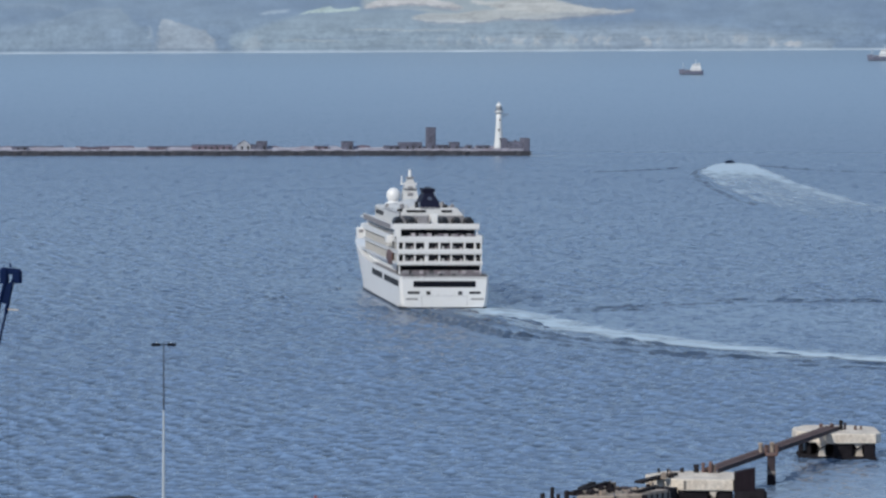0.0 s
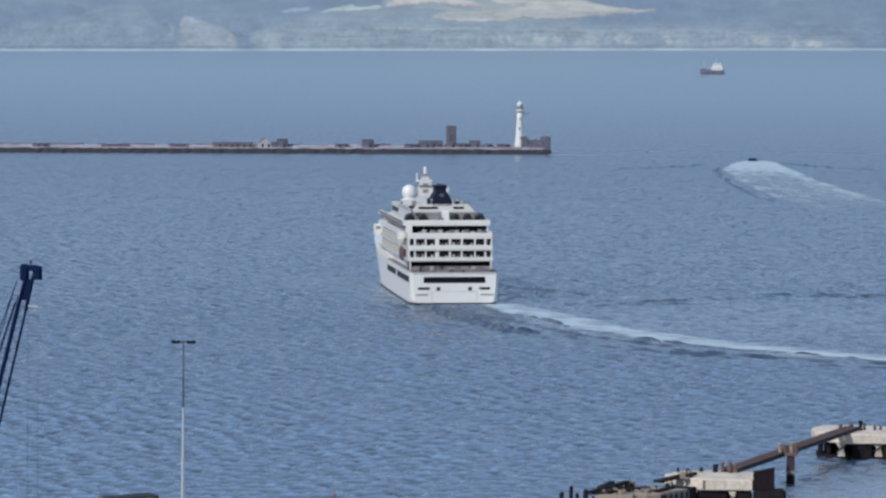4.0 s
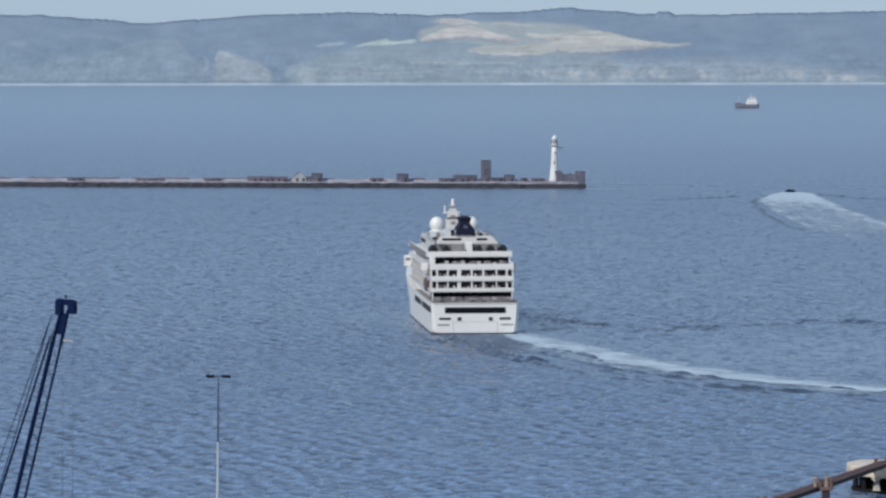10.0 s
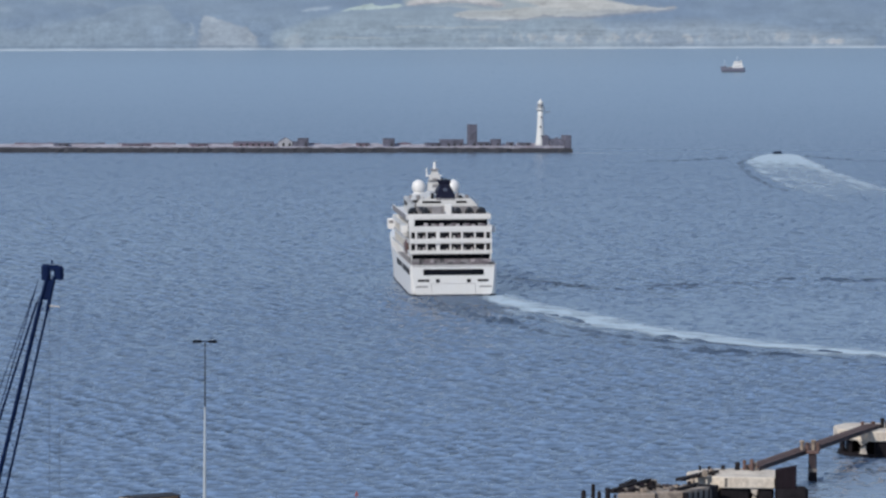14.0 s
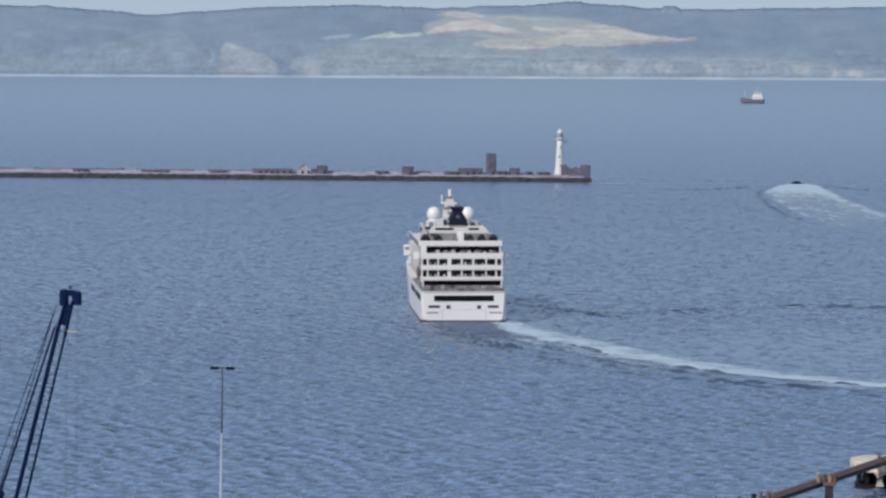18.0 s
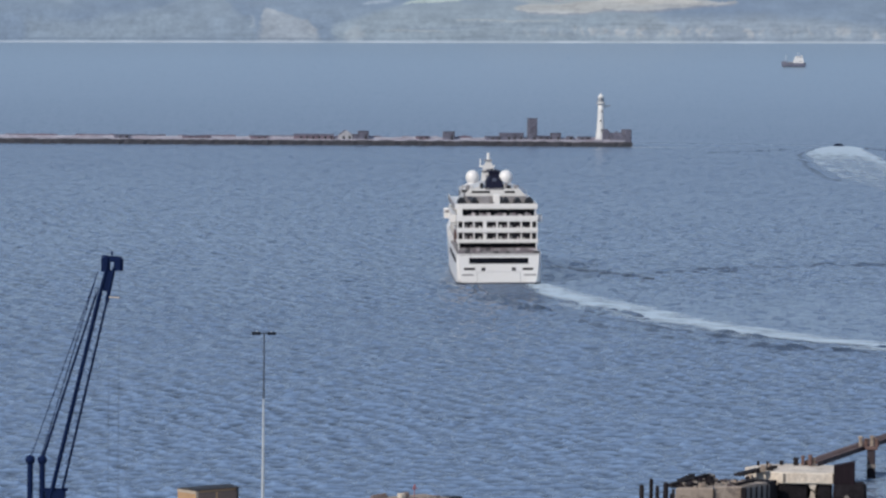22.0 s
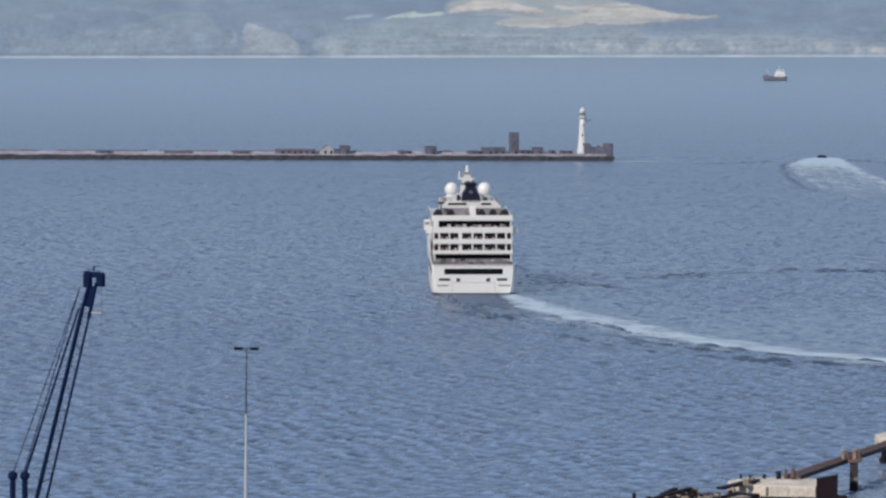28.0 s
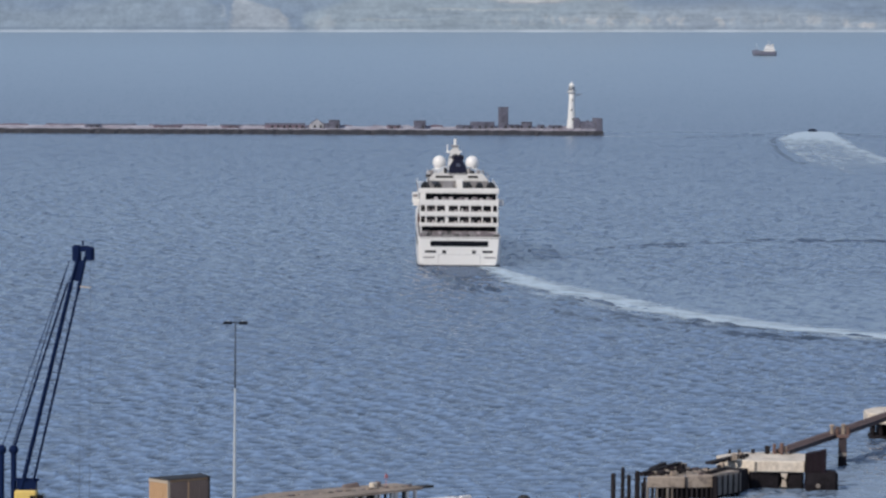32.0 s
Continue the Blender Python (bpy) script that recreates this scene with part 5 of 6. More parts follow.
def dashes(name, pts, width, height, spread, label, parent=None, seed=1, ridges=3):
    """Broken ridges of water that run side by side along pts, swelling and dying away."""
    line = smooth_line(pts, 24)
    reach = spread * (ridges - 1) + 3.2 * width
    across = [-reach / 2 + reach * i / 40 for i in range(41)]
    s = Shape()
    steps, tops = [], []
    for a, b in zip(line, line[1:]):
        k = max(1, int((b - a).length / 0.8))
        steps += [(a.lerp(b, i / k), (b - a).normalized()) for i in range(k)]
    for j, (p, q) in enumerate(steps):
        n = Vector((-q.y, q.x))
        run = j * 0.8
        end = min(1.0, j / 18, (len(steps) - 1 - j) / 18)
        mids = [(spread * (r - (ridges - 1) / 2) + 1.1 * width * noise.noise((run * 0.03, r * 9.1, seed)),
                 max(0.0, 0.62 + 1.1 * noise.noise((run * 0.045, r * 5.3 + 40, seed)) + 0.8 * noise.noise((run * 0.23, r * 7.7, seed)))) for r in range(ridges)]
        for d in across:
            z, x, y = -0.22, p.x + n.x * d, p.y + n.y * d
            for mid, swell in mids:
                z += (height + 0.22) * min(1.3, swell) * math.exp(-((d - mid) / (0.5 * width)) ** 2)
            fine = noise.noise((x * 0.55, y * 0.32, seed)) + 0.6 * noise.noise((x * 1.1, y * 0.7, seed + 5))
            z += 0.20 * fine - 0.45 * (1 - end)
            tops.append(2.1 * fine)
            s.v.append((x, y, z * end - 0.3 * (1 - end)))
    w = len(across)
    s.f = [(j * w + i, (j + 1) * w + i, (j + 1) * w + i + 1, j * w + i + 1) for j in range(len(steps) - 1) for i in range(w - 1)]
    ob = part(name, s, M_WAVE_SHADED, parent, label, smooth=True)
    crest_tone = ob.data.attributes.new("crest", "FLOAT", "POINT")
    crest_tone.data.foreach_set("value", tops)
    return tagged(ob, label, "wave" if parent is None else "", kind="stuff")


def build_wake():
    line = smooth_line(WAKE, 10)
    rows = []
    for k, p in enumerate(line):
        q = (line[min(k + 1, len(line) - 1)] - line[max(k - 1, 0)]).normalized()
        n = Vector((-q.y, q.x))
        g = k / len(line)
        ramp = max(0.0, min(1.0, (k - 12) / 18))
        near, far = 7 + 14 * ramp, 3.5 + 3 * ramp + 14 * g
        row = []
        for i in range(19):
            d = -near + (near + far) * i / 18
            core = (0.84 + 0.50 * noise.noise((k * 0.6, d * 0.25, 5.0))) * math.exp(-((d + 1.0) / (5.2 + 6 * g)) ** 2)
            low = (0.62 * math.exp(-((d + 7.5) / 4.5) ** 2) + 0.52 * math.exp(-((d + 15) / 3) ** 2)) * ramp * (0.7 + 0.5 * min(1.0, 2 * g))
            low *= 0.8 + 0.8 * noise.noise((k * 0.35, d * 0.12, 2.0))
            end = min(1.0, (d + near) / 4, (far - d) / 3)
            row.append((p.x + n.x * d, p.y + n.y * d, (core + low) * (1 - 0.42 * g) * max(0.0, end)))
        rows.append(row)
    # pale sheet painted for the light streak at the calm water's edge
    drift = [[(46 + 150 * k / 20, 2330 + 22 * k / 20 + d, 0.95 * (1 - k / 20) * (1 - abs(d) / 10)) for d in (-9, -3, 3, 9)] for k in range(21)]
    tagged(sheet("pale_line", drift, M_FOAM), "faint pale line off the breakwater where calm water begins", "foam", kind="stuff")
    tagged(sheet("ship_wake", rows, M_FOAM), "pale foam trail left behind the ship", "wake", kind="stuff")
    dashes("wake_wave", NEAR_EDGE, 2.1, 0.60, 6.0, "dark broken waves along the edge of the wake", seed=3, ridges=4)


def build_crests():
    """Long low crests thrown off by the bow, travelling on across the harbour."""
    out = []
    for pts, n, h, sd in (([(26, 1062), (43, 1066), (58, 1077), (75, 1090), (93, 1089), (115, 1094), (140, 1098)], 2, 0.42, 1),
                          ([(14, 1044), (30, 1048), (46, 1056), (64, 1066)], 2, 0.26, 2)):
        out.append(dashes("wave_crest", pts, 2.4, h, 7.0, "low dark wave crest spreading from the ship", seed=sd, ridges=n))
    return out


# ---- the launch and the anchored ships ----
def build_launch():
    k = 0.62
    boat = thing("motor_launch", pose(150, 2290, 0), "small dark motor launch throwing a white wash", "boat")
    hull = Shape().rings([[(-w, y * k, -0.4), (-w * 1.1, y * k, h * k), (w * 1.1, y * k, h * k), (w, y * k, -0.4)] for y, w, h in ((-5.5, 2.3, 1.3), (0, 2.5, 1.4), (3.5, 1.8, 1.7), (5.8, 0.25, 2.1))])
    part("hull", hull, M_HULLB, boat, "dark launch hull")
    part("cabin", Shape().chamfer(-1.8, -1.0, 0.85, 1.8, 1.4, 1.6, 0.2), M_HULLB, boat, "dark wheelhouse")
    part("cabin_window", Shape().box(-1.6, -1.05, 1.05, 1.6, -1.0, 1.45), M_LAMP, boat)
    part("mast", Shape().tube((0, -0.3, 1.6), (0, -0.3, 2.4), 0.06, n=6), M_GREY, boat)
    # the wash spreads behind the boat and drifts with its way
    left = [(-4, 3), (-15, -50), (-25, -130), (-28, -200), (-30, -350), (-26, -520), (-12, -740), (25, -1000)]
    right = [(4, 4), (11, -20), (13, -100), (14, -200), (16, -330), (22, -480), (44, -680), (90, -900)]
    ll, rl = smooth_line(left, 7), smooth_line(right, 7)
    rows = []
    for k, (a, b) in enumerate(zip(ll, rl)):
        v = k / (len(ll) - 1)
        row = []
        for i in range(31):
            u = i / 30
            p = a.lerp(b, u)
            ragged = noise.noise((k * 0.45, u * 7.0, 3.0))
            rim = 0.20 * math.exp(-((u - 0.10) / 0.08) ** 2) + 0.34 * math.exp(-((u - 0.84) / 0.12) ** 2) * (1 - 0.5 * v)
            churn = 0.9 * max(0.0, 1 - v * 2.0)
            body = 0.66 - 0.12 * v + rim + churn + (0.16 + 0.25 * min(1.0, churn)) * ragged
            edge = min(1.0, u * (6 + 4 * ragged), (1 - u) * (6 + 4 * noise.noise((k * 0.5, 9.0, 1.0))))
            row.append((p.x, p.y, body * max(0.0, edge) ** 0.7 * min(1.0, (1 - v) / 0.3)))
        rows.append(row)
    sheet("wash", rows, M_SPRAY, boat, "white wash of the launch", z=0.22)
    dashes("bow_wave", [(-23, -60), (-38, -92), (-56, -120), (-85, -150)], 3.0, 0.75, 6, "dark wave off the launch's bow", boat, seed=1, ridges=1)
    dashes("bow_wave", [(9, -20), (18, -55), (30, -90), (51, -120), (95, -150)], 3.0, 0.8, 6, "dark wave off the launch's bow", boat, seed=2, ridges=1)
    dashes("wash_wave", [(a - 2.0, c - 16) for a, c in left[1:6]], 3.0, 0.50, 6, "dark wave edge along the wash", boat, seed=3, ridges=1)
    return boat


def build_anchored(name, x, y, z, turn, label, size=1.0):
    t = thing(name, pose(x, y, z, 0, 0, turn) @ Matrix.Diagonal((size, size, size, 1)), label, "ship", "ships at anchor")
    hull = Shape().rings([[(a, -w * 0.8, -0.5), (a - rake, -w, 2.2), (a - rake, -w * 1.05, h), (a - rake, w * 1.05, h), (a - rake, w, 2.2), (a, w * 0.8, -0.5)]
                          for a, w, h, rake in ((-10.6, 0.15, 5.6, 1.2), (-9.4, 1.5, 5.3, 0.8), (-6, 2.5, 4.4, 0.2), (-3, 2.7, 4.0, 0), (8, 2.7, 4.0, 0), (10.4, 2.4, 4.3, -0.3), (11.2, 1.8, 4.5, -0.5))])
    hull = part("hull", hull, M_COASTER, t, "blue coaster hull paled by painted haze")
    part("boot_topping", Shape().box(-9.6, -2.55, -0.4, 10.6, 2.55, 0.5), M_BOOT, hull, "dark paint along the waterline")
    part("forecastle", Shape().chamfer(-9.4, -1.6, 4.9, -5.6, 1.6, 5.7, 0.2), M_COASTER, t)
    house = part("accommodation", Shape().chamfer(-0.6, -2.3, 3.9, 9.8, 2.3, 6.6, 0.3).chamfer(0.3, -2.2, 6.6, 9.2, 2.2, 8.6, 0.3), M_WHITE, t, "white accommodation block")
    part("window_row", Shape().box(0.2, -2.34, 5.4, 9.0, -2.31, 5.9), M_GREY, house, "row of small dark windows")
    bridge = part("bridge", Shape().chamfer(1.2, -2.6, 8.6, 6.4, 2.6, 10.4, 0.25), M_WHITE, t, "white wheelhouse")
    part("window_row", Shape().box(1.5, -2.63, 9.3, 6.1, -2.605, 9.9), M_GREY, bridge, "dark wheelhouse windows")
    part("funnel", Shape().chamfer(7.0, -0.9, 8.6, 8.6, 0.9, 11.2, 0.25), M_OFFWHITE, t, "pale funnel")
    part("foremast", Shape().tube((-7.8, 0, 5.6), (-7.8, 0, 12.0), 0.3, 0.2, n=6).tube((-7.8, 0, 10.4), (-5.0, 0, 6.0), 0.12, n=6).box(-8.4, -0.2, 10.0, -7.2, 0.2, 10.4), M_GALV, t, "pale foremast and derrick")
    part("mainmast", Shape().tube((4.2, 0, 10.4), (4.2, 0, 15.2), 0.32, 0.2, n=6).box(3.2, -0.2, 13.0, 5.2, 0.2, 13.4), M_GALV, t, "pale mainmast")
    part("hatch", Shape().chamfer(-5.2, -1.9, 4.0, -1.0, 1.9, 4.8, 0.1), M_GREY, t, "grey hatch cover")


# ---- quay: crane, lamp mast, shed, terminal ----
def build_quay():
    s = Shape()
    edge = [(-400, 330), (14, 330), (12.5, 548), (10.0, 554), (-12, 556), (-43, 550.5), (-48.5, 542.5), (-50.8, 534.5), (-56.9, 534.0), (-57.2, 545), (-64, 546), (-400, 505)]
    k = len(edge)
    s.add([(x, y, z) for z in (4, -3) for x, y in edge], [tuple(range(k))] + [(i, i + k, (i + 1) % k + k, (i + 1) % k) for i in range(k)])
    tagged(part("pavement", s, M_QUAY), "pale stained concrete quay", "quay", kind="structure")
    hill = Shape()
    prof = [(-300, 62), (-30, 64.5), (6, 65.2), (14, 63), (60, 48), (180, 22), (300, 6), (331, 3.9)]
    hill.v = [(x, y, z + (1.5 * noise.noise((x * 0.02, y * 0.02, 0)) if 14 < y < 300 else 0)) for y, z in prof for x in range(-420, 421, 60)]
    hill.f = [(j * 15 + i, j * 15 + i + 1, (j + 1) * 15 + i + 1, (j + 1) * 15 + i) for j in range(len(prof) - 1) for i in range(14)]
    tagged(part("ground", hill, M_GRASS, smooth=True), "grassy hillside falling to the port", "ground", kind="structure")


def build_crane():
    Y = 540.0
    c = thing("harbour_crane", pose(-60.0, Y, 4), "dark blue harbour crane with lattice boom and yellow cab", "crane")
    foot, tip = Vector((0.1, 0, 3.0)), Vector((7.0, 0, 32.6))
    d = (tip - foot).normalized()
    side = Vector((d.z, 0, -d.x))
    boom = Shape()

    def w(k):
        return 0.62 - 0.12 * k

    def at(k, sx, sy):
        p = foot.lerp(tip, k)
        return p + side * w(k) * sx + Vector((0, w(k) * sy, 0))
    for sx in (-1, 1):
        for sy in (-1, 1):
            boom.tube(at(0, sx, sy), at(0.87, sx, sy), 0.25 if sx < 0 else 0.12, n=6)
    part("boom", boom, M_CRANE, c, "dark blue lattice boom")
    n = 20
    for k in range(n):
        a, b = 0.87 * k / n, 0.87 * (k + 1) / n
        e = 1 if k % 2 else -1
        for sy in (-1, 1):
            part("lacing", Shape().tube(at(a, -e, sy), at(b, e, sy), 0.018, n=5), M_CRANE, c)
    head = Shape()
    for sx in (-1, 1):
        for sy in (-1, 1):
            head.tube(at(0.84, sx, sy), at(0.985, sx * 0.85, sy), 0.2, n=6)
    head.box(-0.45, -0.5, -1.3, 0.45, 0.5, 1.3, Matrix.Translation(foot.lerp(tip, 0.925)) @ Matrix.Rotation(math.atan2(d.x, d.z), 4, "Y"))
    part("boom_head", head, M_CRANE, c, "solid boom head")
    part("sheave_block", Shape().chamfer(5.7, -0.6, 31.5, 6.8, 0.6, 33.5, 0.3), M_CRANE, c, "dark sheave block at the tip")
    part("sheave_block", Shape().chamfer(7.25, -0.6, 31.6, 8.4, 0.6, 33.3, 0.3), M_CRANE, c, "dark sheave block at the tip")
    part("sheave_yoke", Shape().box(6.4, -0.4, 32.7, 7.8, 0.4, 33.4), M_CRANE, c)
    part("tip_light", Shape().box(6.9, -0.2, 33.5, 7.1, 0.2, 34.0), M_CRANE, c)
    for (x0, z0), (x1, z1), r in (((-1.5, 8.2), (5.1, 28.8), 0.13), ((-1.6, 8.6), (5.0, 30.6), 0.07), ((-3.0, 8.2), (5.3, 31.5), 0.06), ((-1.3, 8.3), (5.4, 29.5), 0.06)):
        part("stay_cable", Shape().tube((x0, 0.3, z0), (x1, 0.3, z1), r, n=5), M_CRANE, c)
    for x, z in ((7.95, -1.4), (6.7, -1.4)):
        part("hoist_rope", Shape().tube((x, 0, z), (x, 0, 31.8), 0.022, n=5), M_CABLE, c)
    part("guide_bar", Shape().tube((6.5, -0.5, 28.4), (8.0, -0.5, 28.3), 0.08, n=6), M_CONC, c, "pale rope guide bar")
    part("hook_block", Shape().chamfer(6.6, -0.25, -2.6, 8.05, 0.25, -1.4, 0.1), M_CRANE, c)
    for x in (-1.45, -2.95):
        part("gantry_post", Shape().tube((x, 0, 0), (x, 0, 8.0), 0.36, n=10), M_CRANE, c, "dark gantry post")
        part("post_sheave", Shape().ball((x, 0, 8.1), 0.62, 12), M_CRANE, c)
    part("boom_foot", Shape().box(-1.0, -0.7, 3.0, 1.4, 0.7, 4.3).box(-1.4, -0.4, 4.3, 1.7, 0.4, 4.6), M_CRANE, c)
    cab = part("cab", Shape().chamfer(-1.2, -1.4, 0, 1.5, 1.4, 3.2, 0.2), M_YELLOW, c, "yellow machinery house")
    part("cab_window", Shape().chamfer(1.52, -1.2, 0.5, 2.35, 1.2, 2.7, 0.15).box(0.7, -1.44, 0.9, 1.44, -1.41, 2.6), M_GLASS, cab, "dark cab window")
    part("cab_mark", Shape().box(-0.7, -1.43, 1.2, -0.4, -1.405, 1.9), M_BROWN, cab)


def build_lamp_mast():
    t = thing("lamp_mast", pose(-34.15, 540, 4), "tall galvanised lamp mast with twin floodlights", "street lamp")
    # one pole, lit below and dark above, put into two colours
    part("pole", Shape().tube((0, 0, 0), (0, 0, 16), 0.25, 0.12, 12), M_GALV, t, "pale galvanised lower pole")
    part("upper_pole", Shape().tube((0, 0, 16), (0, 0, 24.1), 0.12, 0.08, 10), M_POLE, t, "dark slender upper pole")
    part("crossarm", Shape().tube((-1.2, 0, 24.1), (1.2, 0, 24.1), 0.07, n=6), M_LAMP, t)
    for sx in (-1, 1):
        a, b = sorted((sx * 0.45, sx * 1.5))
        lamp = part("floodlight", Shape().chamfer(a, -0.35, 23.9, b, 0.35, 24.25, 0.08), M_LAMP, t, "dark floodlight head")
        part("bracket", Shape().box(sx * 0.9 - 0.05, -0.05, 24.25, sx * 0.9 + 0.05, 0.05, 24.4), M_GALV, lamp)


def build_shed():
    m = face_dir(-41.4, 527.2, -36.7, 531.5, 4)
    t = thing("storage_shed", m, "tan metal storage shed with brown sliding doors", "shed")
    part("body", Shape().box(0, 0, 0, 6.4, 3.6, 5.9), M_TAN, t, "tan corrugated cladding")
    for k in range(16):
        part("rib", Shape().box(-0.04, 0.1 + 0.22 * k, 0, 0.0, 0.2 + 0.22 * k, 5.85), M_TAN, t)
    # the door brown also holds the shade on this side
    for x0, x1 in ((0.35, 3.0), (3.25, 6.2)):
        d = part("door", Shape().box(x0, -0.08, 0.1, x1, -0.004, 5.6), M_BROWN, t, "brown sliding door, shade added into its colour")
        for k in range(7):
            part("panel", Shape().box(x0 + 0.05 + 0.38 * k, -0.11, 0.15, x0 + 0.32 + 0.38 * k, -0.084, 5.55), M_BROWN, d)
    part("corner_trim", Shape().box(-0.06, -0.1, 0, 0.3, -0.004, 5.9).box(-0.09, 0.0, 5.5, -0.042, 3.6, 5.9), M_CREAM, t, "pale corner and eaves trim")
    part("roof", Shape().rings([[(-0.2, -0.2, 5.904), (6.6, -0.2, 5.904), (6.6, 3.8, 5.904), (-0.2, 3.8, 5.904)], [(-0.1, -0.1, 6.0), (6.5, -0.1, 6.0), (6.5, 1.8, 6.2), (-0.1, 1.8, 6.2)]]), M_DARK, t, "low dark roof")
    part("door_gap", Shape().box(3.04, -0.10, 0.1, 3.22, -0.02, 5.6), M_TAN, t, "pale strip between the doors")
    part("edge_post", Shape().box(6.2, -0.12, 0, 6.45, -0.004, 5.9), M_DARK, t, "dark edge post")
    part("sign", Shape().box(-0.10, 1.3, 2.2, -0.045, 2.3, 3.1), M_RENDER, t, "pale sign with no readable writing")


def build_terminal():
    m = face_dir(-34.0, 514.0, -10.8, 535.8, 4)
    t = thing("canopy_building", m, "long low quay building under a flat brown roof", "building")
    L = 31.8
    part("roof", Shape().rings([[(6.3, 0, 3.7), (L, 0, 4.2), (L, 5, 4.2), (14, 7.6, 3.75), (6.3, 5.4, 3.7)], [(6.3, 0, 4.0), (L, 0, 4.5), (L, 5, 4.55), (14, 7.6, 4.3), (6.3, 5.4, 4.1)]]), M_ROOF, t, "flat weathered brown roof")
    # black wall behind the columns paints the shade under the roof
    part("back_wall", Shape().box(6.6, 4.5, 0, L - 4, 4.8, 3.7), M_DARK, t, "dark wall standing for the shade under the roof")
    part("front_wall", Shape().box(8.9, 0.5, 0, 14.9, 0.7, 3.72), M_MAUVEST, t, "dark mauve boarded front")
    for k in range(27):
        x = 6.7 + k * 0.92 + 0.25 * math.sin(k * 2.7)
        if 8.6 < x < 14.9:
            continue
        part("column", Shape().box(x, 0.35, 0, x + (0.35 if k % 3 else 0.16), 0.7, 3.72 + 0.019 * (x - 6.7)), M_RENDER if k % 3 else M_DARK, t)
    part("roof_tip", Shape().box(L, 1.2, 4.15, L + 2.9, 2.4, 4.4), M_DARK, t, "dark roof overhang")
    for k in range(22):
        x = 7 + 24 * ((k * 0.618) % 1.0)
        y = 0.8 + 3.6 * ((k * 0.377 + 0.2) % 1.0)
        part("roof_patch", Shape().chamfer(x, y, 4.0 + 0.0196 * (x - 6.3), x + 0.4 + 0.9 * ((k * 0.73) % 1.0), y + 0.5, 4.12 + 0.0196 * (x - 6.3) + 0.2 * ((k * 0.51) % 1.0), 0.05), (M_BROWN, M_ROOF, M_CONCD)[k % 3], t, "patched felt and debris on the roof")
    part("roof_hump", Shape().rings([[(23.6, 5.2, 4.2), (26.0, 4.8, 4.2), (26.0, 5.6, 4.2), (23.6, 6.0, 4.2)], [(23.9, 5.4, 4.8), (25.6, 5.0, 5.05), (25.6, 5.2, 5.05), (23.9, 5.8, 4.8)]]), M_BROWN, t, "dark roof light")
    part("roof_vent", Shape().chamfer(26.5, 3.2, 4.25, 27.3, 4.0, 5.05, 0.1), M_CONC, t)
    part("roof_vent", Shape().chamfer(27.4, 3.2, 4.25, 27.9, 4.0, 5.15, 0.1), M_BROWN, t)
    part("signal", Shape().tube((28.9, 3.5, 4.25), (28.9, 3.5, 5.9), 0.04, n=6).rings([[(28.6, 3.4, 5.5), (29.2, 3.4, 5.5), (29.2, 3.5, 5.5), (28.6, 3.5, 5.5)], [(28.86, 3.44, 6.05), (28.94, 3.44, 6.05), (28.94, 3.46, 6.05), (28.86, 3.46, 6.05)]]), M_RED, t, "small red signal")
    # white building in front
    m2 = face_dir(-22.7, 521.8, -5.2, 537.5, 4)
    w = thing("white_kiosk", m2, "low white building with dark arched windows", "building")
    part("wall_block", Shape().box(0, 0, 0, 22.2, 1.5, 3.0), M_RENDER, w, "white rendered walls")
    part("coping", Shape().box(-0.1, -0.1, 3.004, 22.3, 1.6, 3.15), M_RENDER, w)
    for k in range(5):
        x, rise = 1.3 + 4.1 * k, 0.3 if k > 3 else 0.05
        a = Shape().rings([[(x, y, 0.6), (x + 1.4, y, 0.6), (x + 1.4, y, 2.4), (x + 1.1, y, 2.4 + 0.7 * rise), (x + 0.7, y, 2.4 + rise), (x + 0.3, y, 2.4 + 0.7 * rise), (x, y, 2.4)] for y in (-0.06, 0.0)])
        win = part("window", a, M_GLASS, w, "dark arched window" if k > 3 else "dark square window")
        part("window_bar", Shape().box(x + 0.67, -0.09, 0.6, x + 0.73, -0.06, 2.4), M_GREY, win)
    porch = part("porch", Shape().box(22.3, -0.1, 0, 22.6, 0.4, 3.3).box(23.5, -0.1, 0, 23.8, 0.4, 3.3).box(22.6, -0.1, 3.0, 23.5, 0.4, 3.3), M_RENDER, w, "open white porch frame")
    part("porch_shade", Shape().box(22.62, 0.5, 0, 23.5, 0.6, 3.0), M_DARK, porch, "dark panel for the shade inside the porch")
    part("porch_brace", Shape().tube((22.65, 0.15, 0.4), (23.45, 0.15, 2.8), 0.07, n=6), M_RENDER, porch)


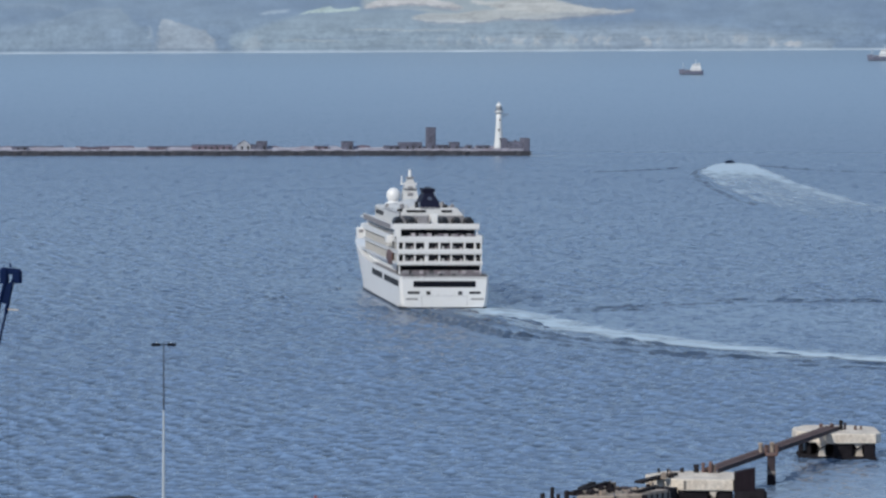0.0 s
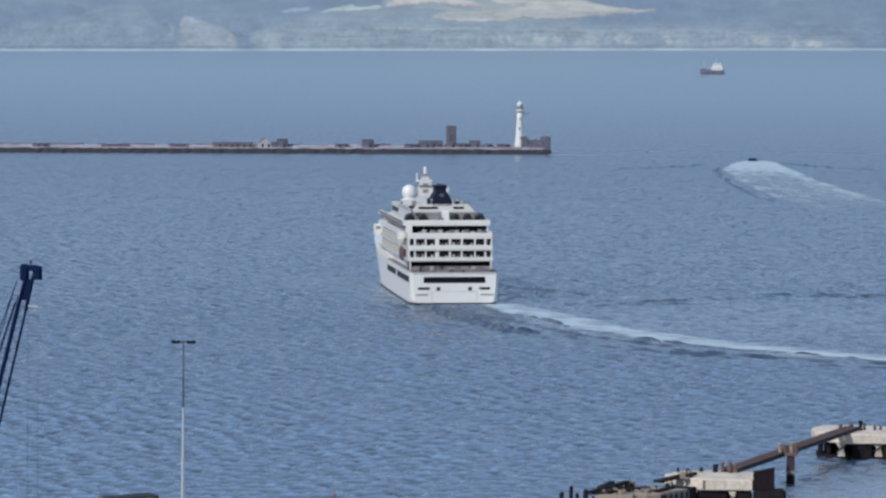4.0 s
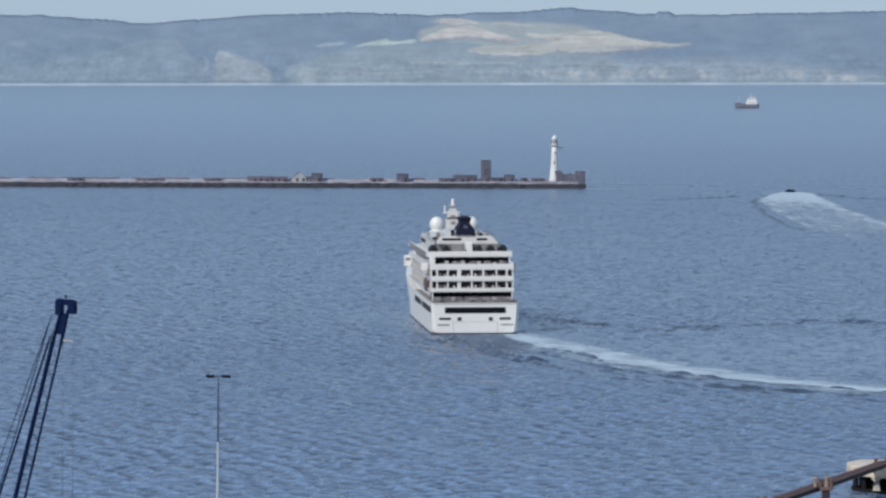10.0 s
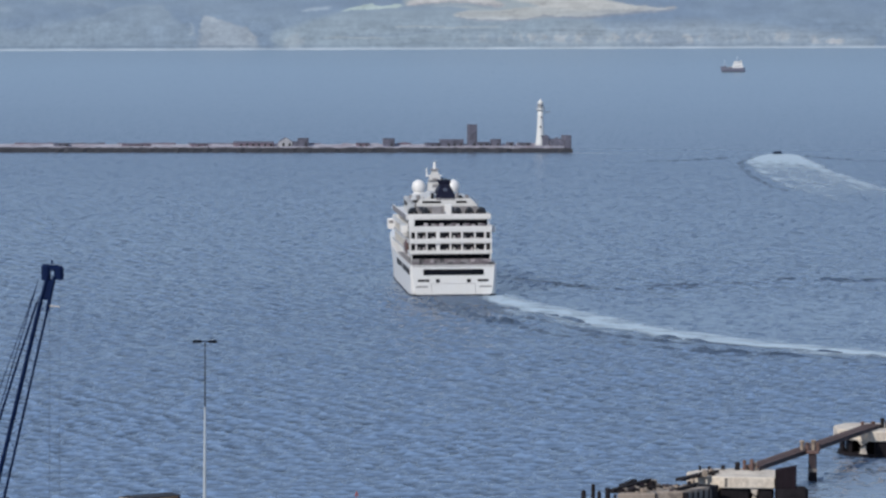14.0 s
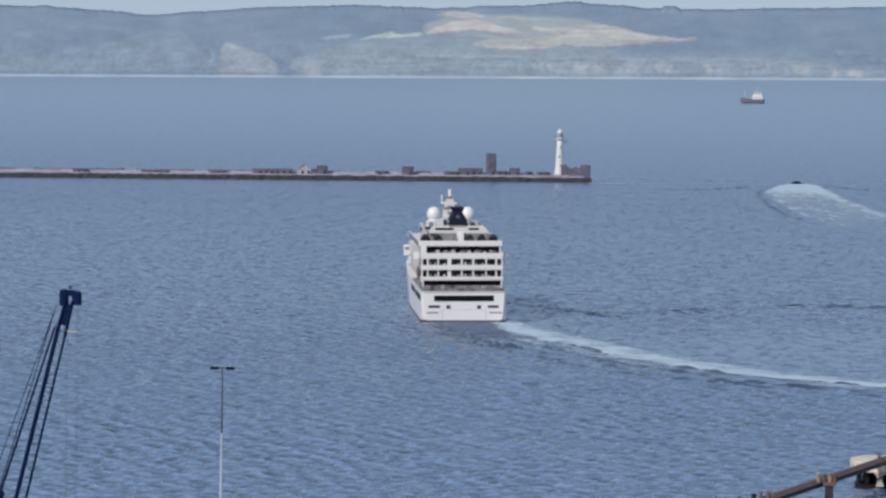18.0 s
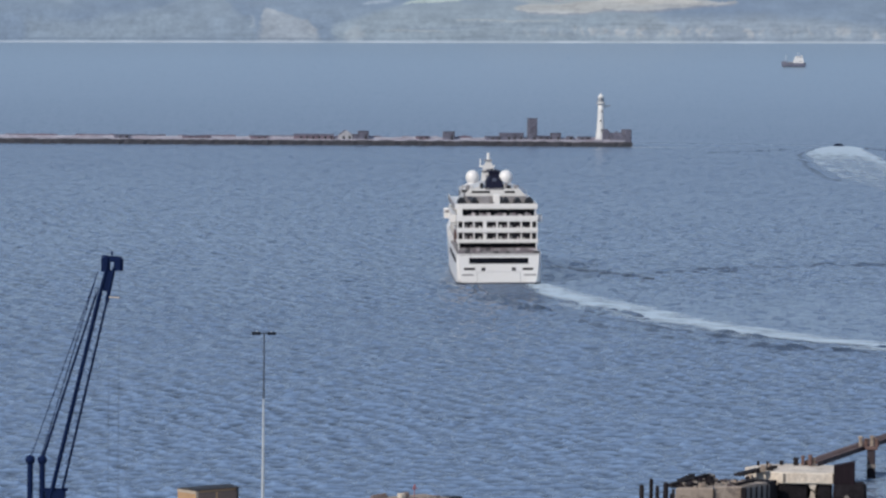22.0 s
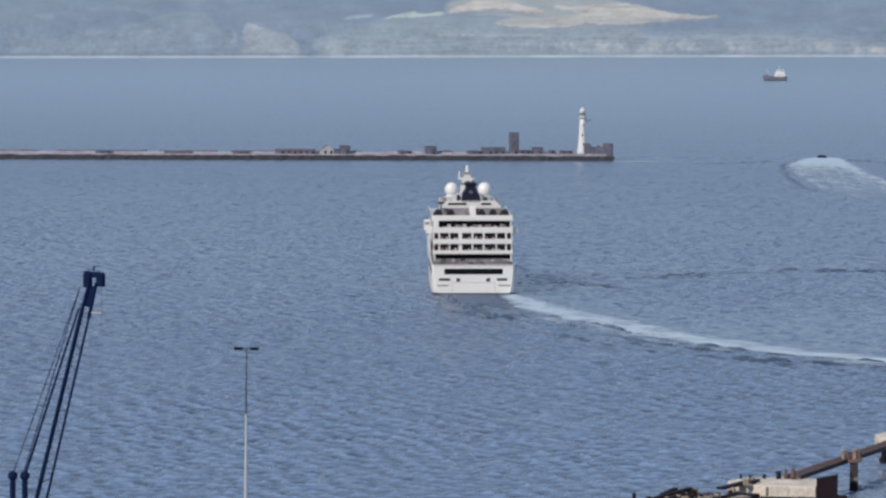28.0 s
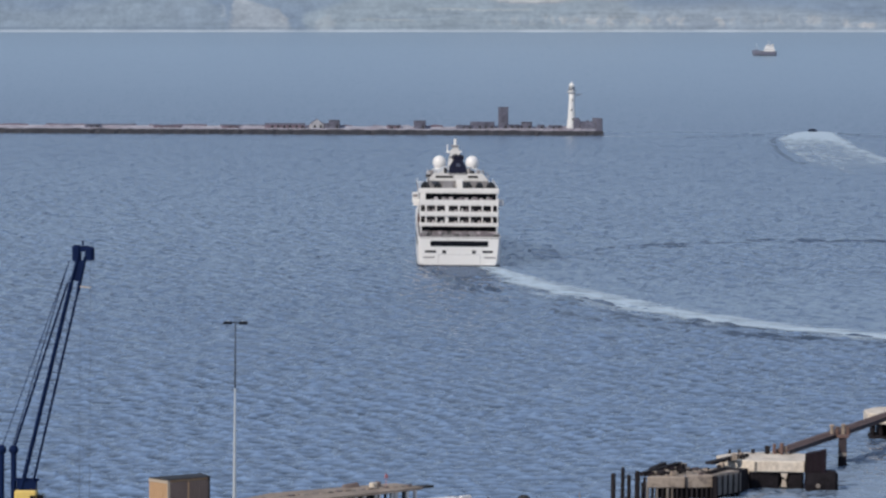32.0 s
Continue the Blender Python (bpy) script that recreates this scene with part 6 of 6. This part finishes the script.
def build_quayside():
    # bits along the quay edge beside the terminal
    for k, (x, y, r, h) in enumerate(((-2.9, 553, 0.3, 1.4), (1.6, 551.6, 0.95, 1.9))):
        b = thing("bollard", pose(x, y, 4), "dark mooring bollard on the quay" if k == 0 else "large dark rounded tank on the quay", "bollard" if k == 0 else "tank")
        part("body", Shape().lathe(0, 0, [(r, 0), (r, h * 0.6), (r * 0.8, h * 0.85), (r * 0.4, h)], 14), M_DARK, b)
        part("base", Shape().lathe(0, 0, [(r * 1.2, 0.0), (r * 1.2, 0.12), (r, 0.13)], 14), M_CONCD, b)
    p = thing("pipe_arch", pose(5.8, 551.5, 4), "bent grey pipe over the quay edge", "pipe")
    part("bend", Shape().tube((-1.0, 0, 0), (-1.0, 0, 0.9), 0.14).tube((-1.0, 0, 0.9), (-0.5, 0, 1.3), 0.14).tube((-0.5, 0, 1.3), (0.5, 0, 1.3), 0.14).tube((0.5, 0, 1.3), (0.9, 0, 0.9), 0.14).tube((0.9, 0, 0.9), (0.9, 0, 0), 0.14), M_GREY, p)
    for k, (x, y) in enumerate(((-7.0, 545.5), (-5.2, 546.5))):
        v = thing("bulk_bag", pose(x, y, 4, 0, 0, 30 + 12 * k), "white bulk bag standing on the quay", "bag", "bulk bags")
        part("sack", Shape().chamfer(-0.75, -0.75, 0, 0.75, 0.75, 1.9, 0.25), M_RENDER, v)
        part("strap", Shape().tube((-0.5, 0, 1.9), (0, 0, 2.15), 0.05, n=5).tube((0, 0, 2.15), (0.5, 0, 1.9), 0.05, n=5), M_DARK, v)
    for x, y, turn, h in ((-50.0, 536.2, 40, 3), (-48.8, 537.4, 44, 4), (-47.6, 538.9, 48, 4), (-46.5, 540.3, 50, 5), (-45.3, 541.6, 52, 4)):
        stack = thing("pallet_stack", pose(x, y, 4, 0, 0, turn), "stack of weathered brown timber pallets", "pallets", "pallet stacks")
        for layer in range(h):
            part("pallet", Shape().box(-0.6, -0.5, 0.17 * layer + 0.1, 0.6, 0.5, 0.17 * layer + 0.14).box(-0.6, -0.5, 0.17 * layer, -0.45, 0.5, 0.17 * layer + 0.1).box(-0.07, -0.5, 0.17 * layer, 0.07, 0.5, 0.17 * layer + 0.1).box(0.45, -0.5, 0.17 * layer, 0.6, 0.5, 0.17 * layer + 0.1), M_ROOF, stack)
    k = thing("quay_kerb", pose(0, 0, 4), "dark timber kerb along the quay edge", "kerb")
    for x0 in range(-4, 10, 2):
        part("kerb_beam", Shape().box(x0, 552.6, 0, x0 + 1.9, 553.0, 0.35), M_PILE, k)
    q = thing("fence_post", pose(8.6, 549, 4), "thin grey railing post on the quay", "post")
    part("post", Shape().tube((0, 0, 0), (0, 0, 2.6), 0.07, n=6), M_GREY, q)


# ---- ruined jetty and its pipe bridge ----
def slab(points, z0, z1, worn=0.12, tilt=0.0):
    """A thick plate over an outline of points, its upper rim worn back; tilt lifts it along x."""
    cx, cy = sum(p[0] for p in points) / len(points), sum(p[1] for p in points) / len(points)

    def ring(k, z):
        return [(cx + (x - cx) * k, cy + (y - cy) * k, z + tilt * (x - cx)) for x, y in points]
    k = 1 - worn / max(0.5, math.hypot(points[0][0] - cx, points[0][1] - cy))
    return Shape().rings([ring(k, z0), ring(1, z0 + worn), ring(1, z1 - worn), ring(k, z1)])


def lump(x, y, z, w, d, h, turn, lean=0.0):
    """A broken block with uneven top corners."""
    m = Matrix.Translation((x, y, z)) @ Matrix.Rotation(turn, 4, "Z") @ Matrix.Rotation(lean, 4, "X")
    a, b = w / 2, d / 2
    j = [math.sin(7.1 * turn + 2.3 * i + 3 * w) * 0.18 for i in range(4)]
    return Shape().rings([[(-a, -b, 0), (a, -b, 0), (a, b, 0), (-a, b, 0)], [(-a, -b, h * 0.6), (a, -b, h * 0.7), (a, b, h * 0.6), (-a, b, h * 0.7)],
                          [(-a * (0.8 + j[0]), -b * 0.8, h * (0.9 + j[1])), (a * 0.75, -b * (0.8 + j[2]), h), (a * (0.8 + j[3]), b * 0.8, h * (0.9 - j[0])), (-a * 0.7, b * 0.75, h * (0.95 + j[2]))]], m)


def build_jetty():
    for k, (x, y, h, r) in enumerate(((13.7, 589, 4.7, 0.32), (15.0, 592, 5.2, 0.27), (15.9, 590.5, 4.4, 0.27), (17.0, 590.5, 4.9, 0.36), (18.0, 593.5, 3.7, 0.2))):
        p = thing("mooring_pile", pose(x, y, -2), "black tarred timber pile in the water", "pile", "mooring piles")
        part("shaft", Shape().tube((0, 0, 0), (0.08 * math.sin(k * 2), 0, h + 2), r * 1.05, r, 10), M_PILE, p)
        part("cap", Shape().tube((0.08 * math.sin(k * 2), 0, h + 2), (0.08 * math.sin(k * 2), 0, h + 2.12), r * 0.8, r * 0.5, 10), M_PILE, p)
    ramp = thing("landing_apron", pose(14.5, 581.0, 0), "pale tan concrete apron awash beside the piles", "apron")
    part("apron_slab", slab([(-2.9, 2.0), (-1.0, 10.0), (0.8, 7.0), (2.9, -4.0), (0.5, -12.0), (-3.4, -4.0)], -3, 0.9, 0.2), M_TANC, ramp, "sloping tan concrete slab")
    for k in range(9):
        part("rubble", lump(-2.6 + 0.45 * k, -2.0 + 1.3 * k + 1.5 * math.sin(k * 2.2), 0.85, 0.8, 0.6, 0.4 + 0.25 * (k % 3), k * 1.1), (M_TANC, M_CONCD, M_PILE)[k % 3], ramp, "broken concrete lump")
    rng = random.Random(11)

    # low pier nearest the quay: a tan concrete deck on close-set piles, its outline skewed
    a = thing("low_pier", pose(18.6, 600.0, 0), "low ruined tan concrete pier on close timber piles", "pier")
    part("deck", slab([(0, 0), (5.2, 0.8), (5.6, 11.2), (2.4, 10.4)], 1.65, 3.15), M_TANC, a, "stained tan concrete deck")
    part("deck", slab([(5.32, 0.8), (9.1, 2.0), (13.0, 8.6), (5.75, 11.2)], 1.6, 3.3), M_TANC, a, "stained tan concrete deck")
    part("joint_stain", Shape().box(5.16, 0.55, 1.7, 5.36, 0.72, 3.2), M_PILE, a, "dark stain at the deck joint")
    # dark block stands in for the shade beneath the pier deck
    part("under_deck_shade", Shape().rings([[(1.2, 1.8, z), (8.6, 3.0, z), (11.4, 8.2, z), (3.0, 9.6, z)] for z in (-3, 1.62)]), M_TIDE, a, "dark block added for the shade under the deck")
    for i in range(15):
        x = -0.6 + 0.68 * i
        y = 0.28 + 0.14 * x + rng.uniform(-0.08, 0.08)
        pale = i in (1, 3, 5, 6)
        part("pile", Shape().tube((x, y, -3), (x + rng.uniform(-0.06, 0.06), y, 1.64 if i > 1 else 2.4), rng.uniform(0.15, 0.2), n=8), M_CONCD if pale else M_PILE, a, "bleached timber pile" if pale else "black timber pile")
    for i in range(5):
        part("pile", Shape().tube((9.5 + 0.8 * i, 2.6 + 1.35 * i, -3), (9.5 + 0.8 * i, 2.6 + 1.35 * i, 1.9), 0.2, n=8), M_PILE, a, "black timber pile")
    # this face takes darker concrete than the deck to show its shade
    part("side_wall", Shape().rings([[(9.25, 1.9, z), (13.3, 8.5, z), (13.0, 8.8, z), (8.95, 2.2, z)] for z in (0.4, 1.6, 3.0)]), M_CONCD, a, "stained side wall, its shade put into the grey")
    for k in range(5):
        u = 0.1 + 0.2 * k
        part("wall_rib", Shape().box(-0.16, -0.14, 0, 0.16, 0.0, 3.05, Matrix.Translation((9.25 + 4.05 * u, 1.9 + 6.6 * u, 0)) @ Matrix.Rotation(1.02, 4, "Z")), M_PILE, a, "dark rib on the side wall")
    # solid dark strip replaces the shaded gap between the two faces
    part("corner_post", Shape().chamfer(9.0, 1.5, -2, 9.75, 2.1, 3.2, 0.1), M_PILE, a, "dark strip put in for the shaded gap at the corner")
    part("fallen_beam", Shape().box(0, 0, 0, 9.4, 0.8, 0.5, Matrix.Translation((-0.4, 1.1, 3.15)) @ Matrix.Rotation(0.96, 4, "Z") @ Matrix.Rotation(-0.075, 4, "Y")), M_PILE, a, "fallen dark timber beam")
    part("fallen_beam", Shape().box(0, 0, 0, 5.6, 0.7, 0.45, Matrix.Translation((1.0, 5.8, 3.35)) @ Matrix.Rotation(1.2, 4, "Z") @ Matrix.Rotation(-0.05, 4, "Y")), M_PILE, a, "fallen dark timber beam")
    part("fallen_beam", Shape().box(0, 0, 0, 3.4, 0.5, 0.4, Matrix.Translation((8.6, 3.0, 3.3)) @ Matrix.Rotation(0.75, 4, "Z") @ Matrix.Rotation(-0.10, 4, "Y")), M_PILE, a, "fallen dark timber beam")
    for k in range(16):
        u = k / 15
        part("debris", lump(0.1 + 5.2 * u + 0.3 * math.sin(k * 2.9), 1.9 + 7.6 * u + 0.4 * math.sin(k * 1.7), 3.1, 0.9, 0.7, 0.45 + 0.75 * u * (0.7 + 0.3 * math.sin(k * 5.1)), k * 1.3, 0.25 * math.sin(k)), (M_PILE, M_FENDER, M_PILE, M_CONCD)[k % 4], a, "heap of broken black timber")
    for k in range(46):
        u, v = (k * 0.618) % 1.0, (k * 0.414 + 0.1) % 1.0
        x, y = 0.8 + 3.2 * v + 8.0 * u * (1 - 0.25 * v), 1.2 + 1.6 * u + 8.2 * v
        w = 0.35 + 0.85 * ((k * 0.77) % 1.0)
        h = 0.15 + 0.55 * ((k * 0.53) % 1.0) * (1.6 if x < 4.5 else 0.8)
        part("debris", lump(x, y, 3.12, w, w * 0.7, h, k * 1.7, 0.2 * math.sin(k)), (M_PILE, M_TANC, M_CONCD, M_PILE, M_MAUVEST)[k % 5], a, "heap of broken timber and concrete")
    # tilted slabs between the pier and the dolphin
    b = thing("broken_slab", pose(27.0, 609.5, 0), "dark broken slab leaning between pier and dolphin", "slab")
    part("base", slab([(0.6, 0.2), (4.2, -0.6), (6.2, 5.0), (2.0, 6.5)], -2.5, 3.0), M_TIDE, b, "dark weedy footing")
    part("dark_plate", Shape().box(0, 0, 0, 10.6, 1.3, 0.35, Matrix.Translation((1.2, 3.2, 3.65)) @ Matrix.Rotation(1.03, 4, "Z") @ Matrix.Rotation(-0.03, 4, "Y")), M_PILE, b, "long dark fallen plate")
    for k in range(9):
        part("debris", lump(1.4 + 0.55 * k + 0.3 * math.sin(k * 3), 2.6 + 0.9 * k, 2.95 if k < 4 else 3.9, 0.7, 0.5, 0.35 + 0.3 * (k % 3), k * 1.3), (M_CONCD, M_PILE, M_TANC)[k % 3], b, "broken concrete lump")
    # main dolphin: its cap has a bevelled corner towards the pier
    c = thing("concrete_dolphin", pose(34.1, 616.2, 0), "bleached concrete mooring dolphin on dark caissons", "dolphin")
    part("cap", slab([(0, 0), (7.0, -0.2), (7.9, 1.6), (8.2, 10.5), (4.0, 13.0), (-2.4, 11.5), (-5.0, 7.0), (-4.6, 3.4)], 2.3, 3.9, 0.14), M_CONC, c, "bleached concrete cap with a bevelled corner")
    part("cap_stain", Shape().box(0.05, -0.03, 2.5, 0.45, 0.2, 3.75), M_CONCD, c, "dark run of dirt on the cap edge")
    for x0, x1, y0 in ((-3.9, -2.0, 3.6), (-0.6, 3.6, 0.5), (4.9, 7.0, 0.4)):
        part("caisson", Shape().chamfer(x0, y0, -3, x1, y0 + 6.5, 2.3, 0.25), M_TIDE, c, "dark weedy caisson")
    # dark block stands in for the shade beneath the cap
    part("under_cap_shade", Shape().box(-3.4, 5.0, -3, 7.0, 10.0, 2.28), M_TIDE, c, "dark block added for the shade under the cap")
    for x in (-1.25, 4.25):
        corbel = part("corbel", Shape().rings([[(x - 0.55, 0.2, 2.3), (x + 0.55, 0.2, 2.3), (x + 0.55, 1.4, 2.3), (x - 0.55, 1.4, 2.3)], [(x - 0.2, 0.35, 1.2), (x + 0.25, 0.35, 1.2), (x + 0.25, 1.1, 1.2), (x - 0.2, 1.1, 1.2)], [(x - 0.4, 0.5, 0.2), (x + 0.4, 0.5, 0.2), (x + 0.4, 1.0, 0.2), (x - 0.4, 1.0, 0.2)]]), M_CONC, c, "pale concrete corbel")
        part("brace", Shape().tube((x - 0.7, 0.25, 1.9), (x + 0.8, 0.25, 0.7), 0.1, n=6), M_PILE, corbel, "dark diagonal brace")
    part("fender_wall", Shape().rings([[(7.1, -0.9, z0), (10.0, -0.9, z1), (10.2, 0.9, z1), (7.2, 0.9, z0)] for z0, z1 in ((-3, -3), (2.0, 2.0), (5.0, 5.6))]), M_FENDER, c, "dark mauve-brown steel fender wall")
    for k in range(4):
        part("fender_rib", Shape().box(7.25 + 0.62 * k, -0.98, -1, 7.37 + 0.62 * k, -0.905, 4.9 + 0.1 * k), M_PILE, c, "rusty rib")
    part("fender_caisson", Shape().rings([[(x, -1.5 + 1.3 * (1 - math.cos(t)), 0.75 + 2.0 * math.sin(t)) for t in [6.2832 * i / 14 for i in range(14)]] for x in (7.3, 11.3)] + [[(11.75, -1.5 + 1.3 - 0.9 * math.cos(t), 0.75 + 1.5 * math.sin(t)) for t in [6.2832 * i / 14 for i in range(14)]]]), M_TIDE, c, "black rounded rubber fender")
    part("fender_hub", Shape().tube((8.9, -1.56, 0.6), (8.9, -1.4, 0.6), 0.35, n=10), M_CONCD, c, "pale fender fixing")
    for x, y, h, r, material in ((2.4, 10.0, 1.5, 0.42, M_PILE), (3.4, 10.2, 1.9, 0.26, M_RUST), (4.4, 9.2, 2.2, 0.3, M_RUST), (5.0, 9.8, 1.5, 0.22, M_TANC), (0.4, 10.6, 0.8, 0.3, M_PILE), (-1.6, 10.0, 0.7, 0.25, M_PILE), (-3.0, 9.2, 0.9, 0.2, M_PILE)):
        part("bollard", Shape().lathe(x, y, [(r, 3.9), (r * 0.75, 3.9 + 0.5 * h), (r * 1.1, 3.9 + 0.54 * h), (r * 0.85, 3.9 + 0.75 * h)], 10), material, c, "worn mooring bollard")
    # far dolphin, broader
    d = thing("concrete_dolphin", pose(61.0, 685.2, 0), "broad bleached concrete dolphin with dark piers", "dolphin")
    part("cap", slab([(0.2, 0), (7.0, 0.2), (8.0, 2.6), (8.0, 12.5), (4.6, 15.5), (-3.0, 15.5), (-5.3, 10.5), (-5.1, 4.4)], 2.5, 4.1, 0.16), M_CONC, d, "bleached concrete cap with a bevelled corner")
    for x0, x1, y0 in ((-4.5, -3.8, 5.4), (-3.3, -2.6, 4.2), (0.5, 3.5, 0.6), (5.2, 7.0, 0.6)):
        part("pier", Shape().chamfer(x0, y0, -3, x1, y0 + 2.6, 2.52, 0.2), M_TIDE, d, "dark weedy pier")
    part("footing", slab([(-4.8, 5.0), (0.3, 0.4), (7.2, 0.4), (7.3, 9.0), (-4.6, 10.4)], -3, 0.5), M_TIDE, d, "dark weedy footing at the waterline")
    part("under_cap_shade", Shape().box(-3.2, 6.5, -3, 7.0, 12.0, 2.48), M_TIDE, d, "dark block added for the shade under the cap")
    for x in (-1.3, 4.5):
        corbel = part("corbel", Shape().rings([[(x - 0.9, 0.7, 2.52), (x + 0.7, 0.7, 2.52), (x + 0.7, 2.0, 2.52), (x - 0.9, 2.0, 2.52)], [(x - 0.3, 0.8, 1.7), (x + 0.3, 0.8, 1.7), (x + 0.3, 1.8, 1.7), (x - 0.3, 1.8, 1.7)], [(x - 0.6, 0.9, 0.5), (x + 0.6, 0.9, 0.5), (x + 0.6, 1.6, 0.5), (x - 0.6, 1.6, 0.5)]]), M_CONC, d, "pale concrete corbel")
        part("brace", Shape().tube((x - 0.9, 0.65, 1.3), (x + 1.0, 0.65, 2.5), 0.12, n=6), M_PILE, corbel, "dark diagonal brace")
    for x, y, h, r in ((-1.0, 7.0, 1.3, 0.34), (0.6, 6.0, 1.5, 0.3), (2.1, 6.6, 2.1, 0.34), (2.8, 7.4, 1.4, 0.24), (4.4, 7.0, 0.9, 0.26), (5.4, 8.0, 0.8, 0.22)):
        part("bollard", Shape().lathe(x, y, [(r, 4.1), (r * 0.75, 4.1 + 0.5 * h), (r * 1.1, 4.1 + 0.54 * h), (r * 0.85, 4.1 + 0.75 * h)], 10), M_PILE if h > 2 else M_RUST, d, "rusty mooring bollard")
    # trestle post
    p = thing("trestle_post", pose(48.9, 648.5, 0), "dark square trestle post in the water", "post")
    part("shaft", Shape().chamfer(-0.58, -0.55, -3, 0.58, 0.55, 4.2, 0.15), M_MAUVEST, p, "dark rusted steel shaft")
    part("tide_band", Shape().box(-0.62, -0.59, 1.5, 0.62, 0.59, 2.0), M_CONCD, p, "pale tide band")
    part("weed_band", Shape().box(-0.61, -0.58, -2, 0.61, 0.58, 1.3), M_TIDE, p, "dark weed below the tide band")
    part("head_beam", Shape().chamfer(-0.9, -0.8, 4.2, 0.9, 0.8, 4.6, 0.1), M_RUST, p)
    for x, y, h, material in ((-1.5, 1.1, 1.6, M_TANC), (-0.7, 1.2, 1.3, M_RUST), (0.2, 1.2, 1.7, M_TANC), (0.9, 1.1, 1.3, M_RUST)):
        part("valve", Shape().lathe(x, y, [(0.3, 4.4), (0.28, 4.4 + h * 0.8), (0.42, 4.4 + h * 0.84), (0.34, 4.4 + h)], 10), material, p, "corroded valve head")
    # pipe bridge: plate girders with pipes between them
    g = thing("pipe_bridge", pose(0, 0, 0), "rusty brown steel pipe bridge between the dolphins", "bridge")
    pa, pb = Vector((38.7, 626.0, 4.45)), Vector((61.8, 692.0, 4.6))
    q = (pb - pa).normalized()
    n = Vector((q.y, -q.x, 0)).normalized()
    up = Vector((0, 0, 1))

    def bar(off, z0, z1, w, a=pa, e=pb):
        return Shape().rings([[u + n * (off - w) + up * z0, u + n * (off + w) + up * z0, u + n * (off + w) + up * z1, u + n * (off - w) + up * z1] for u in (a, e)])
    for off in (-0.95, 0.95):
        girder = part("girder", bar(off, -0.50, 0.08, 0.05), M_MAUVEST, g, "mauve-brown plate girder")
        part("flange", bar(off, 0.08, 0.14, 0.16), M_RUST, girder)
        part("flange", bar(off, -0.56, -0.50, 0.16), M_RUST, girder)
        for k in range(24):
            u = pa.lerp(pb, (k + 0.5) / 24)
            part("stiffener", bar(off, -0.49, 0.07, 0.1, u - q * 0.05, u + q * 0.05), M_RUST, girder)
    for off, dz, r in ((-0.5, -0.05, 0.24), (0.1, 0.02, 0.22), (0.6, -0.04, 0.2)):
        part("pipe", Shape().tube(pa + n * off + up * dz, pb + n * off + up * dz, r, n=10), M_MAUVEST if r > 0.25 else M_RUST, g, "rusty pipe")
    for k in range(13):
        u = pa.lerp(pb, (k + 0.5) / 13)
        part("cross_beam", bar(0, -0.5, -0.3, 0.9, u - q * 0.12, u + q * 0.12), M_RUST, g)


def motions():
    walk(SHIP, [(t, pose(x, y, 0, 0, heel, turn)) for t, x, y, turn, heel in (
        (0, 0.7, 1051.0, 7.2, 0.2), (6, -2.85, 1067.4, 5.7, -0.5), (13, -6.7, 1086.6, 4.4, -0.55), (19, -9.6, 1103.1, 3.3, -0.7), (26, -12.4, 1122.2, 2.15, -0.6), (32, -14.05, 1138.7, 1.7, 0))])
    for c in CRESTS:
        walk(c, [(0, pose(0, 0, 0)), (6, pose(8, 33, 0)), (32, pose(0, 196, 0))])
    walk(WATER, [(0, pose(-15, 0, 0)), (16, pose(0, 0, 0)), (32, pose(15, 0, 0))])     # the chop runs before the wind
    walk(LAUNCH, [(t, pose(x, y, 0, 0, 0, turn)) for t, x, y, turn in ((0, 144.8, 2214, 0.3), (13, 155.2, 2325, -0.4), (23, 160.7, 2400, -0.9), (32, 166, 2455, -1.3))])


WATER = build_sea()
build_land()
build_quay()
build_breakwater()
SHIP = build_ship()
build_wake()
CRESTS = build_crests()
LAUNCH = build_launch()
# coasters sized and set on the tilted far water to fit the view
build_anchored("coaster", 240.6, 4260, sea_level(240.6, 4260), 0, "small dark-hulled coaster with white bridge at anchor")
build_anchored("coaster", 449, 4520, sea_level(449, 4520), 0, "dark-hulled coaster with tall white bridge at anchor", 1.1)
build_crane()
build_lamp_mast()
build_shed()
build_terminal()
build_quayside()
build_jetty()
motions()
